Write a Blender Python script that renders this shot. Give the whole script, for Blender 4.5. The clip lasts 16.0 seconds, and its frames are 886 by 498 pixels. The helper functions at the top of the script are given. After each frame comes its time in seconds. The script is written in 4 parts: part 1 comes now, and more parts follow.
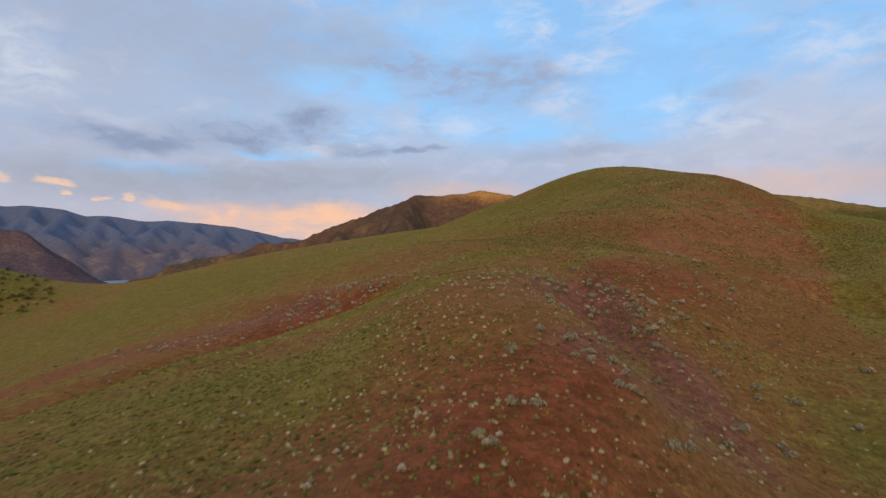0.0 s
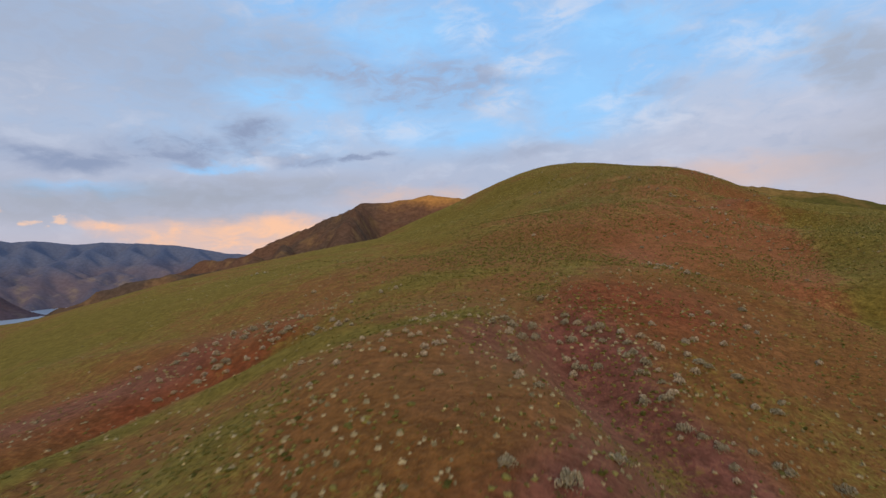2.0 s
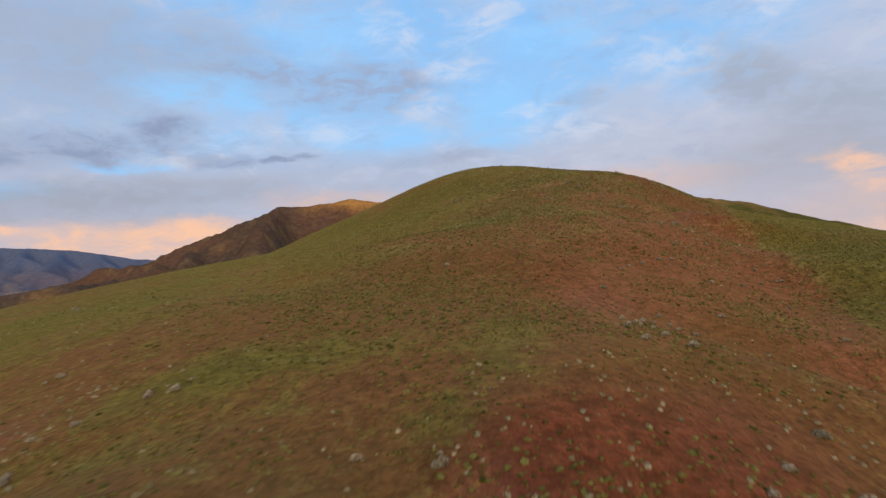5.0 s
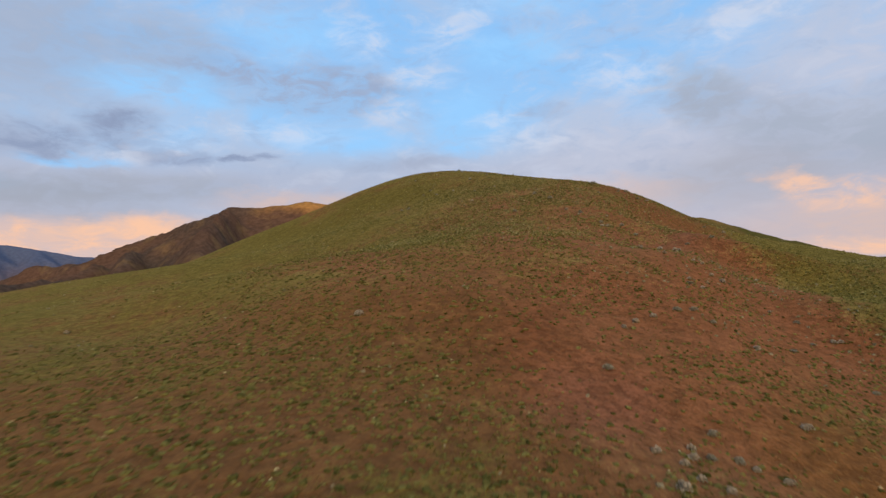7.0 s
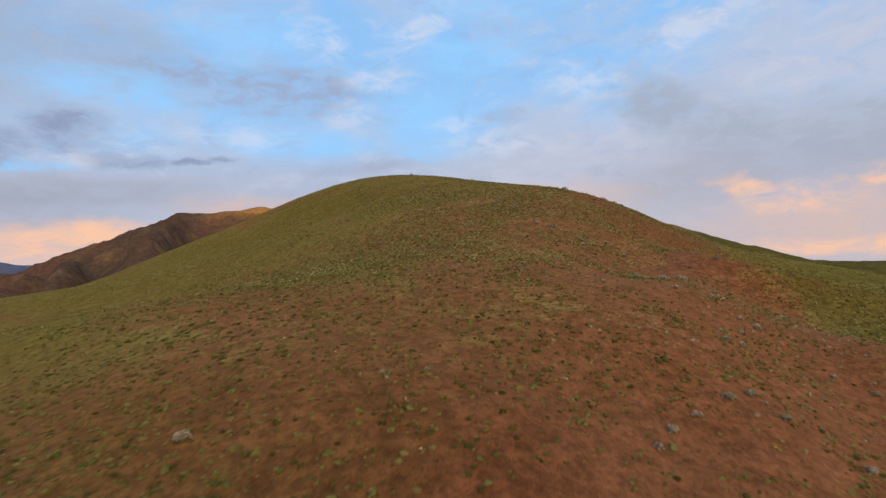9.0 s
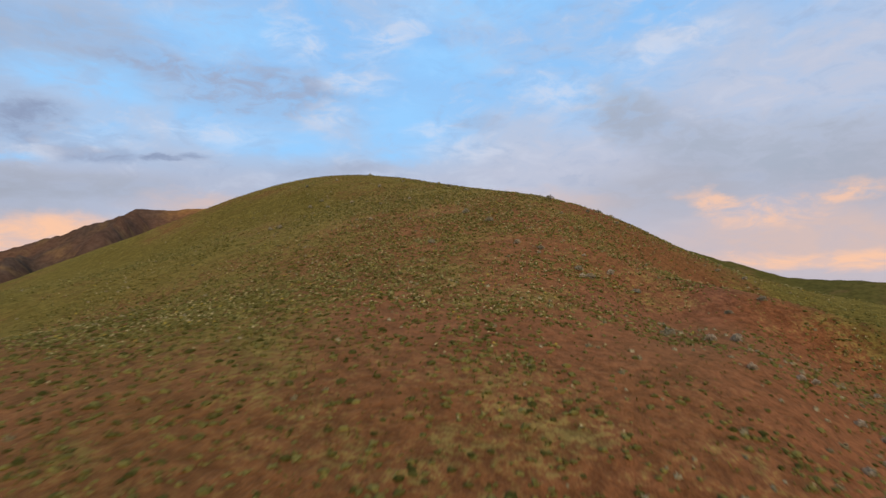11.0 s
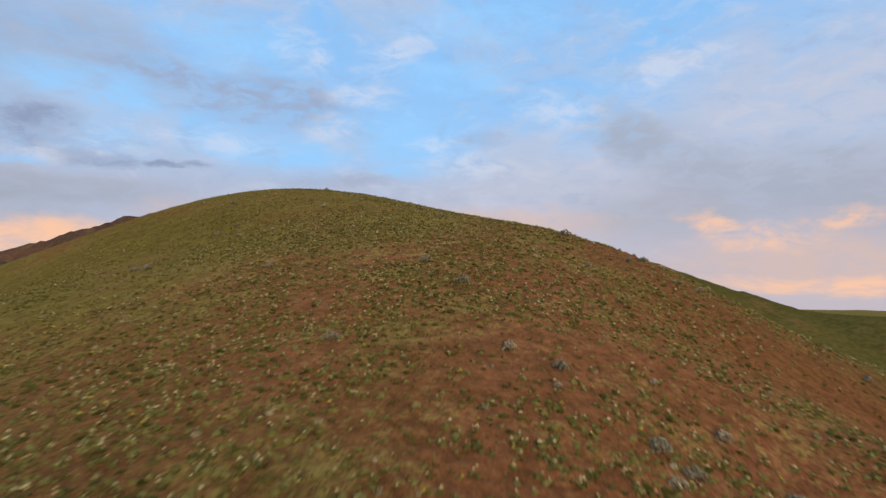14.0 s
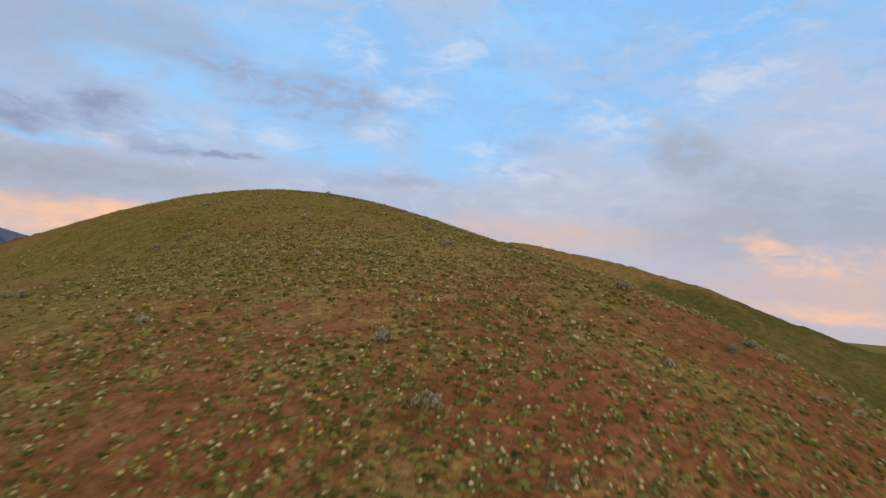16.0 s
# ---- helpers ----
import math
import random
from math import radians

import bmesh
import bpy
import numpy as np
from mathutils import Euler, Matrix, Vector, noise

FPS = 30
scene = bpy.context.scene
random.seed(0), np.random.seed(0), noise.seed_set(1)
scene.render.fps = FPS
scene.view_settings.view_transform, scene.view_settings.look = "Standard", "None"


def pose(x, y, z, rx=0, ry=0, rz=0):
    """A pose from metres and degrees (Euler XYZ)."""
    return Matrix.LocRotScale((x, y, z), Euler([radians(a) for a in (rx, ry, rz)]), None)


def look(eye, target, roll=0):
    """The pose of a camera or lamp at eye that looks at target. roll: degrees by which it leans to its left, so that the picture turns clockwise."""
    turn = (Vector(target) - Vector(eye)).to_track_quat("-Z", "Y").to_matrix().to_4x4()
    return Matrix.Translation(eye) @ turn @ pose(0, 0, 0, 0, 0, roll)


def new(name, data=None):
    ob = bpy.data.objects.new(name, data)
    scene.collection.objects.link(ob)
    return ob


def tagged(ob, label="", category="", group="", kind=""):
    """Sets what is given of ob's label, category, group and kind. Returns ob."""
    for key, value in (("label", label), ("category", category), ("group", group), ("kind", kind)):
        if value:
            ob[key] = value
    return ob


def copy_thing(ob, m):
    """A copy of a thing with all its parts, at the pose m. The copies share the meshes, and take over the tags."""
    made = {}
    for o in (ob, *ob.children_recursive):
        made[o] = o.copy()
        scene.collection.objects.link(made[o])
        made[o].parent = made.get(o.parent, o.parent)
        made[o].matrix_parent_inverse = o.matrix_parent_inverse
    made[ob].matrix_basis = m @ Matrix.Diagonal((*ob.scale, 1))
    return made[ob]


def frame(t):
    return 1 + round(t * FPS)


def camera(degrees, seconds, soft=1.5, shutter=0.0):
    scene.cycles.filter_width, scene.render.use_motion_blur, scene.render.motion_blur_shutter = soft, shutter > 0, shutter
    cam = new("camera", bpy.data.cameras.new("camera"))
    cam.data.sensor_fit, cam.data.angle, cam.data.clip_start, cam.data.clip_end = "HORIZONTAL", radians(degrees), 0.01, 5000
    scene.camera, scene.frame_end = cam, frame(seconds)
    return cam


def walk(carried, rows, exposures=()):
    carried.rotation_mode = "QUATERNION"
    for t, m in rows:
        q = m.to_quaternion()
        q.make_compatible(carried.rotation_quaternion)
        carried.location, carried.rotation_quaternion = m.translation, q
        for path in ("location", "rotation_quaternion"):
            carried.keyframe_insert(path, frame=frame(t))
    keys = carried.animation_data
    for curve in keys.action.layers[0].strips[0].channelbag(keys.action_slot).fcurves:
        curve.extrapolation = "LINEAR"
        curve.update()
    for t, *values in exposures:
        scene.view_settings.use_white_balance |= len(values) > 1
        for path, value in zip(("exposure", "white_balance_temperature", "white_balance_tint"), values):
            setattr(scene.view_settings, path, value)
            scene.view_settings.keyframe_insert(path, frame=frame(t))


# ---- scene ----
cam = camera(77.0, 16.0, soft=1.45, shutter=0.65)

# time, place in metres, then yaw to the left, pitch up and roll in degrees
PATH = [
    (0.0, 0.00, 0.00, 0.00, 0.00, 1.70, 0.00),
    (0.5, 0.74, 5.49, 0.85, -0.55, 1.79, -0.45),
    (1.0, 1.59, 11.16, 1.70, -1.72, 1.97, -1.77),
    (1.5, 2.59, 16.81, 2.47, -3.31, 2.03, -2.84),
    (2.0, 3.73, 22.25, 3.18, -4.96, 2.07, -3.41),
    (2.5, 5.03, 27.69, 3.98, -6.52, 2.09, -3.67),
    (3.0, 6.42, 33.02, 4.86, -8.07, 2.13, -4.30),
    (3.5, 7.93, 38.13, 5.77, -9.39, 2.12, -4.71),
    (4.0, 9.49, 43.01, 6.60, -10.51, 2.10, -4.77),
    (4.2, 10.24, 44.90, 6.93, -10.84, 2.03, -4.69),
    (6.3, 20.45, 71.74, 10.29, -15.36, 2.32, -2.32),
    (6.5, 21.40, 73.78, 10.69, -15.65, 2.38, -2.27),
    (7.0, 23.66, 78.96, 11.70, -16.63, 2.42, -2.33),
    (7.5, 25.99, 84.04, 12.75, -17.67, 2.47, -2.35),
    (8.0, 28.20, 88.86, 13.73, -18.80, 2.44, -2.85),
    (8.5, 30.43, 93.40, 14.51, -19.76, 2.54, -2.94),
    (9.0, 32.58, 97.65, 15.29, -20.59, 2.67, -2.94),
    (9.2, 33.37, 99.26, 15.62, -20.89, 2.65, -2.82),
    (11.3, 44.48, 119.31, 18.92, -23.55, 3.09, -1.34),
    (11.5, 45.68, 121.09, 19.30, -23.54, 3.10, -1.25),
    (12.0, 48.48, 125.67, 20.25, -23.78, 3.23, -0.95),
    (12.5, 51.18, 130.07, 21.21, -23.88, 3.30, -0.83),
    (13.0, 53.88, 134.58, 22.26, -23.88, 3.96, -0.56),
    (13.5, 56.57, 138.93, 23.51, -23.73, 4.30, -0.22),
    (14.0, 59.28, 143.34, 24.72, -23.43, 4.56, 0.24),
    (14.5, 61.90, 147.40, 25.91, -22.87, 4.65, 0.94),
    (15.0, 64.31, 151.27, 27.06, -21.94, 4.72, 2.42),
    (15.5, 66.81, 155.25, 28.26, -20.74, 4.82, 3.28),
    (16.0, 69.32, 159.16, 29.45, -19.27, 4.83, 4.33),
]
walk(cam, [(t, pose(x, y, z, 90 + pitch, 0, yaw) @ pose(0, 0, 0, 0, 0, roll)) for t, x, y, z, yaw, pitch, roll in PATH])

# ---- light ----
SUN_AZ, SUN_EL = -176.0, 16.0
sun_data = bpy.data.lights.new("sun", "SUN")
sun_data.energy, sun_data.angle, sun_data.color = 3.6, radians(55), (1.0, 0.66, 0.36)
sun = new("sun", sun_data)
sun.matrix_world = look((0, 0, 0), (-math.sin(radians(SUN_AZ)) * math.cos(radians(SUN_EL)), -math.cos(radians(SUN_AZ)) * math.cos(radians(SUN_EL)), -math.sin(radians(SUN_EL))))


class Nodes:
    """A thin wrapper that makes node trees readable."""

    def __init__(self, tree):
        self.tree = tree
        tree.nodes.clear()

    def add(self, kind):
        return self.tree.nodes.new(kind)

    def link(self, a, b):
        self.tree.links.new(a, b)

    def put(self, socket, value):
        if hasattr(value, "is_output"):
            self.link(value, socket)
        else:
            socket.default_value = value

    def math(self, op, a, b=0.0, c=0.0, clamp=False):
        n = self.add("ShaderNodeMath")
        n.operation, n.use_clamp = op, clamp
        for s, v in zip(n.inputs, (a, b, c)):
            self.put(s, v)
        return n.outputs[0]

    def vec(self, x, y, z=0.0):
        n = self.add("ShaderNodeCombineXYZ")
        for s, v in zip(n.inputs, (x, y, z)):
            self.put(s, v)
        return n.outputs[0]

    def vmath(self, op, a, b=(0, 0, 0)):
        n = self.add("ShaderNodeVectorMath")
        n.operation = op
        self.put(n.inputs[0], a)
        self.put(n.inputs[1], b)
        return n.outputs[0]

    def noise(self, where, scale, detail=4.0, rough=0.55, distort=0.0):
        n = self.add("ShaderNodeTexNoise")
        self.put(n.inputs["Vector"], where)
        n.inputs["Scale"].default_value, n.inputs["Detail"].default_value = scale, detail
        n.inputs["Roughness"].default_value, n.inputs["Distortion"].default_value = rough, distort
        return n.outputs["Fac"]

    def span(self, value, a, b, lo=0.0, hi=1.0):
        n = self.add("ShaderNodeMapRange")
        n.interpolation_type = "SMOOTHSTEP"
        for key, v in (("Value", value), ("From Min", a), ("From Max", b), ("To Min", lo), ("To Max", hi)):
            self.put(n.inputs[key], v)
        return n.outputs[0]

    def mix(self, fac, a, b, blend="MIX"):
        n = self.add("ShaderNodeMix")
        n.data_type, n.blend_type = "RGBA", blend
        self.put(n.inputs[0], fac)
        self.put(n.inputs[6], a if hasattr(a, "is_output") else (*a, 1))
        self.put(n.inputs[7], b if hasattr(b, "is_output") else (*b, 1))
        return n.outputs[2]

    def blob(self, where, x, y, rx, ry, turn=0.0):
        """1 at (x, y), falling to 0 at the edge of a turned ellipse."""
        m = self.add("ShaderNodeMapping")
        m.vector_type = "TEXTURE"
        self.link(where, m.inputs[0])
        m.inputs[1].default_value, m.inputs[2].default_value, m.inputs[3].default_value = (x, y, 0), (0, 0, radians(turn)), (rx, ry, 1)
        g = self.add("ShaderNodeTexGradient")
        g.gradient_type = "SPHERICAL"
        self.link(m.outputs[0], g.inputs[0])
        return self.span(g.outputs["Fac"], 0.0, 0.75)


# ---- sky: evening blue behind layered cloud, glowing along the horizon ----
world = bpy.data.worlds.new("evening_sky")
scene.world = world
world.use_nodes = True
W = Nodes(world.node_tree)
sky = W.add("ShaderNodeTexSky")
sky.sky_type, sky.sun_disc = "NISHITA", False
sky.sun_elevation, sky.sun_rotation = radians(SUN_EL), radians(SUN_AZ)
sky.dust_density, sky.ozone_density = 0.6, 2.0
way = W.add("ShaderNodeTexCoord").outputs["Generated"]
sep = W.add("ShaderNodeSeparateXYZ")
W.link(way, sep.inputs[0])
dx, dy, dz = sep.outputs
azimuth = W.math("DEGREES", W.math("ARCTAN2", dx, dy))
height = W.math("DEGREES", W.math("ARCSINE", dz))


def most(*values):
    out = values[0]
    for v in values[1:]:
        out = W.math("MAXIMUM", out, v)
    return out


def layer(base, colour, strength, *patches, grain=0.5):
    """Cloud of one colour over the sky so far: soft patches in degrees of azimuth and height, broken up by the grain."""
    amount = most(*(W.blob(chart, *p) for p in patches))
    amount = W.math("MULTIPLY", W.math("MULTIPLY", amount, strength), W.span(texture, 0.36, 0.62, 1 - grain, 1.0))
    return W.mix(amount, base, colour)


chart_flat = W.vec(azimuth, W.math("MULTIPLY", height, 2.2))
swirl = W.noise(chart_flat, 0.16, 6, 0.6, 0.3)
swirl2 = W.noise(W.vmath("ADD", chart_flat, (91, 40, 3)), 0.16, 6, 0.6, 0.3)
chart = W.vec(W.math("ADD", azimuth, W.math("MULTIPLY_ADD", swirl, 7.0, -3.5)), W.math("ADD", height, W.math("MULTIPLY_ADD", swirl2, 3.4, -1.7)))
texture = W.noise(W.vmath("ADD", chart_flat, (7, 23, 1)), 0.28, 7, 0.62, 0.5)
soft = W.noise(W.vmath("ADD", chart_flat, (50, 11, 5)), 0.075, 6, 0.6, 0.6)

# clear air between the clouds
blue = W.mix(W.span(height, 4, 26), (0.36, 0.60, 0.90), (0.27, 0.54, 0.92))
clear = W.mix(0.9, W.mix(1.0, sky.outputs[0], (0.10, 0.10, 0.10), "MULTIPLY"), blue)
# the broad veils
veil = W.math("MULTIPLY", W.span(soft, 0.38, 0.66), 0.75)
colour = W.mix(veil, clear, (0.44, 0.52, 0.68))
colour = layer(colour, (0.40, 0.455, 0.59), 0.95, (-40, 19, 36, 15), (-70, 14, 50, 16), grain=0.25)
colour = W.mix(W.math("MULTIPLY", W.span(height, 15, 9.5), 0.85), colour, (0.43, 0.455, 0.57))
colour = layer(colour, (0.50, 0.53, 0.65), 0.9, (38, 10, 22, 9), (62, 14, 30, 13), grain=0.35)
colour = layer(colour, (0.40, 0.44, 0.56), 0.75, (47, 12, 9, 6, -30), (60, 8, 12, 6), grain=0.6)
colour = W.mix(W.math("MULTIPLY", W.span(texture, 0.50, 0.70), 0.36), colour, (0.55, 0.60, 0.73))
colour = W.mix(W.math("MULTIPLY", W.span(texture, 0.46, 0.30), 0.30), colour, (0.33, 0.40, 0.56))
colour = layer(colour, (0.33, 0.40, 0.54), 0.7, (-19, 20.5, 11, 7.5), (-30, 23, 14, 7), (-10, 21, 8, 5), grain=0.45)
# gaps of bright blue
colour = layer(colour, (0.29, 0.58, 0.94), 0.9, (19.8, 15.4, 6, 4.5), (20, 12.6, 5, 2.0), (-9, 17.6, 10, 2.6), (2, 23.6, 10, 3.2), (-28, 8.8, 8, 1.1), (7, 13.6, 10, 1.6), (25, 21.5, 8, 2.6), (-17, 11, 6, 0.8), (28, 26.5, 12, 3), grain=0.6)
# grey banks
colour = layer(colour, (0.31, 0.38, 0.54), 0.9, (3, 18.3, 13, 3.2, -6), (-4, 20, 9, 2), (8.5, 19.4, 8, 2.0, -12), grain=0.8)
colour = layer(colour, (0.25, 0.31, 0.46), 0.95, (-13.4, 13.9, 4.4, 2.5), (-21, 12.6, 8, 2.2), (-29, 11.4, 9, 1.8), (-9.2, 11.9, 6, 1.0), (-2.6, 12.0, 4, 0.6), grain=0.65)
colour = layer(colour, (0.31, 0.36, 0.49), 0.55, (12.5, 11.2, 8, 1.1), (28, 15.5, 4, 1.1), (41, 15.3, 6, 2.0, -20), grain=0.7)
# bright crests
colour = layer(colour, (0.64, 0.68, 0.79), 0.50, (8.8, 23.2, 4, 3.0), (18.8, 23.8, 6, 2.6, 30), (11.8, 16.4, 4.6, 1.9), (14.7, 19.8, 6, 1.6), (35.5, 18.4, 7, 2.6, -15), (-9.6, 13.0, 5, 1.6), (0.9, 14.3, 8, 1.6), (22.5, 15.2, 5, 1.1), (-37.7, 16.7, 6, 4.5), (46, 21, 8, 2.0, 10), (-13, 11.8, 5, 0.9), (26, 13.0, 7, 1.8), grain=0.9)
colour = layer(colour, (0.33, 0.36, 0.43), 0.7, (-33, 7.6, 13, 2.6), (-22, 8.2, 14, 1.6), grain=0.4)
colour = layer(colour, (0.34, 0.37, 0.45), 0.7, (-12, 8.8, 15, 2.4), (-20, 6.8, 16, 2.2), grain=0.5)
colour = layer(colour, (0.38, 0.39, 0.46), 0.75, (46, 7.5, 14, 4.5), (62, 7.5, 14, 5), grain=0.4)
colour = layer(colour, (0.36, 0.41, 0.51), 0.8, (57, 10.5, 10, 4.5), (50.5, 11.2, 10, 3.6, -15), (42, 15.4, 6, 3.6, -40), grain=0.6)
# warm light along the horizon
colour = W.mix(W.math("MULTIPLY", W.span(height, 8.5, 1.0), 0.65), colour, (0.56, 0.46, 0.47))
colour = layer(colour, (0.64, 0.47, 0.42), 0.75, (2, 7.6, 10, 1.8), (-14, 4.6, 17, 2.3), (57, 3.0, 17, 3.0), (28, 7, 18, 2.5), grain=0.4)
colour = layer(colour, (0.94, 0.55, 0.35), 0.85, (-17.5, 3.9, 12, 2.2, -8), (-24.5, 5.2, 6, 0.9, -8), (-13, 4.6, 9, 2.2), (60, 0.9, 20, 1.3), grain=0.6)
colour = layer(colour, (0.90, 0.55, 0.38), 0.8, (54, 5.2, 7.5, 2.0), (50.0, 6.2, 4.5, 1.3, -14), (59, 6.4, 5, 1.4), grain=0.85)
colour = layer(colour, (0.90, 0.58, 0.40), 0.8, (-35.3, 6.9, 1.6, 0.45), (-32, 6.0, 0.7, 0.34), (-35, 6.1, 0.7, 0.3), (-39, 6.8, 1.4, 0.5), (-30, 5.9, 0.7, 0.3), grain=0.3)
sky_colour = colour
background = W.add("ShaderNodeBackground")
W.link(sky_colour, background.inputs[0])
background.inputs[1].default_value = 1.08
W.link(background.outputs[0], W.add("ShaderNodeOutputWorld").inputs[0])

# ---- the shape of the land ----
def lattice(ix, iy, seed):
    h = (ix.astype(np.int64) * 374761393 + iy.astype(np.int64) * 668265263 + seed * 974711) & 0xFFFFFFFF
    h = ((h ^ (h >> 13)) * 1274126177) & 0xFFFFFFFF
    return ((h ^ (h >> 16)) & 0xFFFF) / 32767.5 - 1.0


def ripple(x, y, seed=0):
    """Smooth noise, one cell a metre, from -1 to 1."""
    ix, iy = np.floor(x), np.floor(y)
    u, v = x - ix, y - iy
    u, v = u * u * u * (u * (u * 6 - 15) + 10), v * v * v * (v * (v * 6 - 15) + 10)
    a, b = lattice(ix, iy, seed), lattice(ix + 1, iy, seed)
    c, d = lattice(ix, iy + 1, seed), lattice(ix + 1, iy + 1, seed)
    return (a * (1 - u) + b * u) * (1 - v) + (c * (1 - u) + d * u) * v


def rough(x, y, size, octaves=4, seed=0, gain=0.5):
    out, amp, total = 0.0, 1.0, 0.0
    for k in range(octaves):
        out, total = out + amp * ripple(x / size + 31.7 * k, y / size - 17.3 * k, seed + k), total + amp
        size, amp = size / 2.03, amp * gain
    return out / total


def creased(x, y, size, octaves=4, seed=0, gain=0.5):
    """Noise with sharp crests and round hollows, 0 to 1."""
    out, amp, total = 0.0, 1.0, 0.0
    for k in range(octaves):
        out, total = out + amp * (1 - np.abs(ripple(x / size + 11.1 * k, y / size + 7.7 * k, seed + k))), total + amp
        size, amp = size / 2.1, amp * gain
    return out / total


def ease(v, a, b):
    u = np.clip((v - a) / (b - a), 0, 1)
    return u * u * (3 - 2 * u)


def hill(x, y, h, cx, cy, along, across, turn):
    """A rounded rise (or hollow) with its long axis turned by so many degrees."""
    c, s = math.cos(radians(turn)), math.sin(radians(turn))
    u, v = (x - cx) * c + (y - cy) * s, (y - cy) * c - (x - cx) * s
    return h * np.exp(-((u / along) ** 2) - (v / across) ** 2)


def home_hill(x, y):
    z = -9.08 - 0.037 * x - 0.0425 * y
    z = z + hill(x, y, 71.46, 84.2, 317.0, 205.2, 85.7, 94.0)
    z = z + hill(x, y, -11.26, 50.0, 67.4, 201.8, 19.4, 59.4)
    z = z + hill(x, y, 6.93, 15.2, 153.0, 25.2, 52.0, 56.8)
    z = z + hill(x, y, 3.71, 58.3, 92.8, 26.9, 11.7, 26.4)
    z = z + hill(x, y, 5.47, 110.5, 178.6, 28.5, 20.2, 122.3)
    z = z + hill(x, y, 23.84, -45.9, 262.3, 102.5, 91.3, 62.2)
    z = z + hill(x, y, -63.64, -139.0, -8.2, 162.9, 71.1, 101.9)
    z = z + hill(x, y, 7.77, -4.3, 120.2, 63.5, 24.9, 130.3)
    z = z + hill(x, y, 4.97, 4.2, 57.6, 30.7, 12.3, 103.7)
    z = z + hill(x, y, -6.39, 25.9, 240.9, 52.2, 21.3, 138.2)
    z = z + hill(x, y, -89.92, 136.0, -3.6, 46.5, 165.4, 144.8)
    z = z + hill(x, y, -12.96, 53.7, 290.9, 23.0, 19.1, 171.8)
    z = z + hill(x, y, 20.0, -198, 215, 42, 34, 20)  # low shoulder across the valley
    z = z + hill(x, y, -2.2, -14, 87.5, 15, 4.5, 8) + hill(x, y, -3.2, -34, 73, 20, 5, 54)  # gully behind the spur
    z = z + hill(x, y, 0.8, -5, 78, 13, 4, 0) + hill(x, y, 1.1, -27, 63, 16, 4.5, 58)  # its near rim
    z = z + hill(x, y, -2.1, 18.2, 58, 20, 3.4, 93) + hill(x, y, 0.9, 11.5, 60, 16, 3.5, 91)  # gully down its other flank
    # folds and swells of the flanks
    z = z + hill(x, y, -3.6, 8.1, 147.9, 15.9, 11.1, 124.0) + hill(x, y, -2.76, 29.3, 190.3, 15.0, 25.0, 66.3)
    z = z + hill(x, y, 3.9, 85.9, 124.3, 14.5, 7.4, 97.0) + hill(x, y, -3.2, 65.6, 89.7, 22.8, 6.0, 144.9)
    z = z + hill(x, y, 4.4, 98.1, 151.0, 13.0, 6.8, 137.6) + hill(x, y, -1.3, 99.2, 158.6, 12.1, 5.5, 135.8)
    z = z + hill(x, y, 1.82, -35.6, 110.2, 37.0, 5.7, 145.3) + hill(x, y, -1.82, 79.0, 153.7, 12.2, 5.5, 48.3)
    z = z + hill(x, y, 1.73, 73.4, 140.2, 15.5, 5.5, 40.3) + hill(x, y, -1.38, -9.9, 34.1, 7.5, 16.3, 141.3)
    z = z + hill(x, y, 0.94, 37.4, 127.2, 6.5, 10.1, 40.0) + hill(x, y, -1.08, 52.4, 121.9, 5.5, 10.1, 168.7)
    z = z + hill(x, y, -1.1, 41.4, 85.5, 8.0, 8.0, 0.0) + hill(x, y, 1.4, 50.9, 73.4, 18.3, 6.0, 71.0)
    z = z + hill(x, y, 0.85, 13.2, 74.2, 29.3, 4.0, 40.7) + hill(x, y, -1.3, 14.5, 63.0, 9.0, 5.0, 50.0)
    return z


def ground_height(x, y):
    far = np.hypot(x - 40, y - 150)
    near = home_hill(x, y)
    relief = 0.16 * rough(x, y, 9, 3, 5) + 0.05 * rough(x, y, 1.7, 2, 9)
    base = -62 - 36 * ease(far, 700, 1800) + 9 * rough(x, y, 260, 4, 21)
    w = ease(far, 620, 290)
    return w * (near + relief) + (1 - w) * base


def crest_height(x, y, crest, width, floor, power=1.5):
    """Land that falls away on both sides of a crest line."""
    out = np.full(np.shape(x), floor, float)
    for (ax, ay, az), (bx, by, bz) in zip(crest[:-1], crest[1:]):
        ux, uy = bx - ax, by - ay
        s = np.clip(((x - ax) * ux + (y - ay) * uy) / (ux * ux + uy * uy), 0, 1)
        off = np.hypot(x - ax - s * ux, y - ay - s * uy)
        out = np.maximum(out, floor + (az + s * (bz - az) - floor) * np.exp(-((off / width) ** power)))
    return out


# ---- what grows where ----
def patch(x, y, cx, cy, rx, ry, turn=0.0):
    c, s = math.cos(radians(turn)), math.sin(radians(turn))
    u, v = ((x - cx) * c + (y - cy) * s) / rx, ((y - cy) * c - (x - cx) * s) / ry
    return np.exp(-(u * u + v * v) ** 1.5)


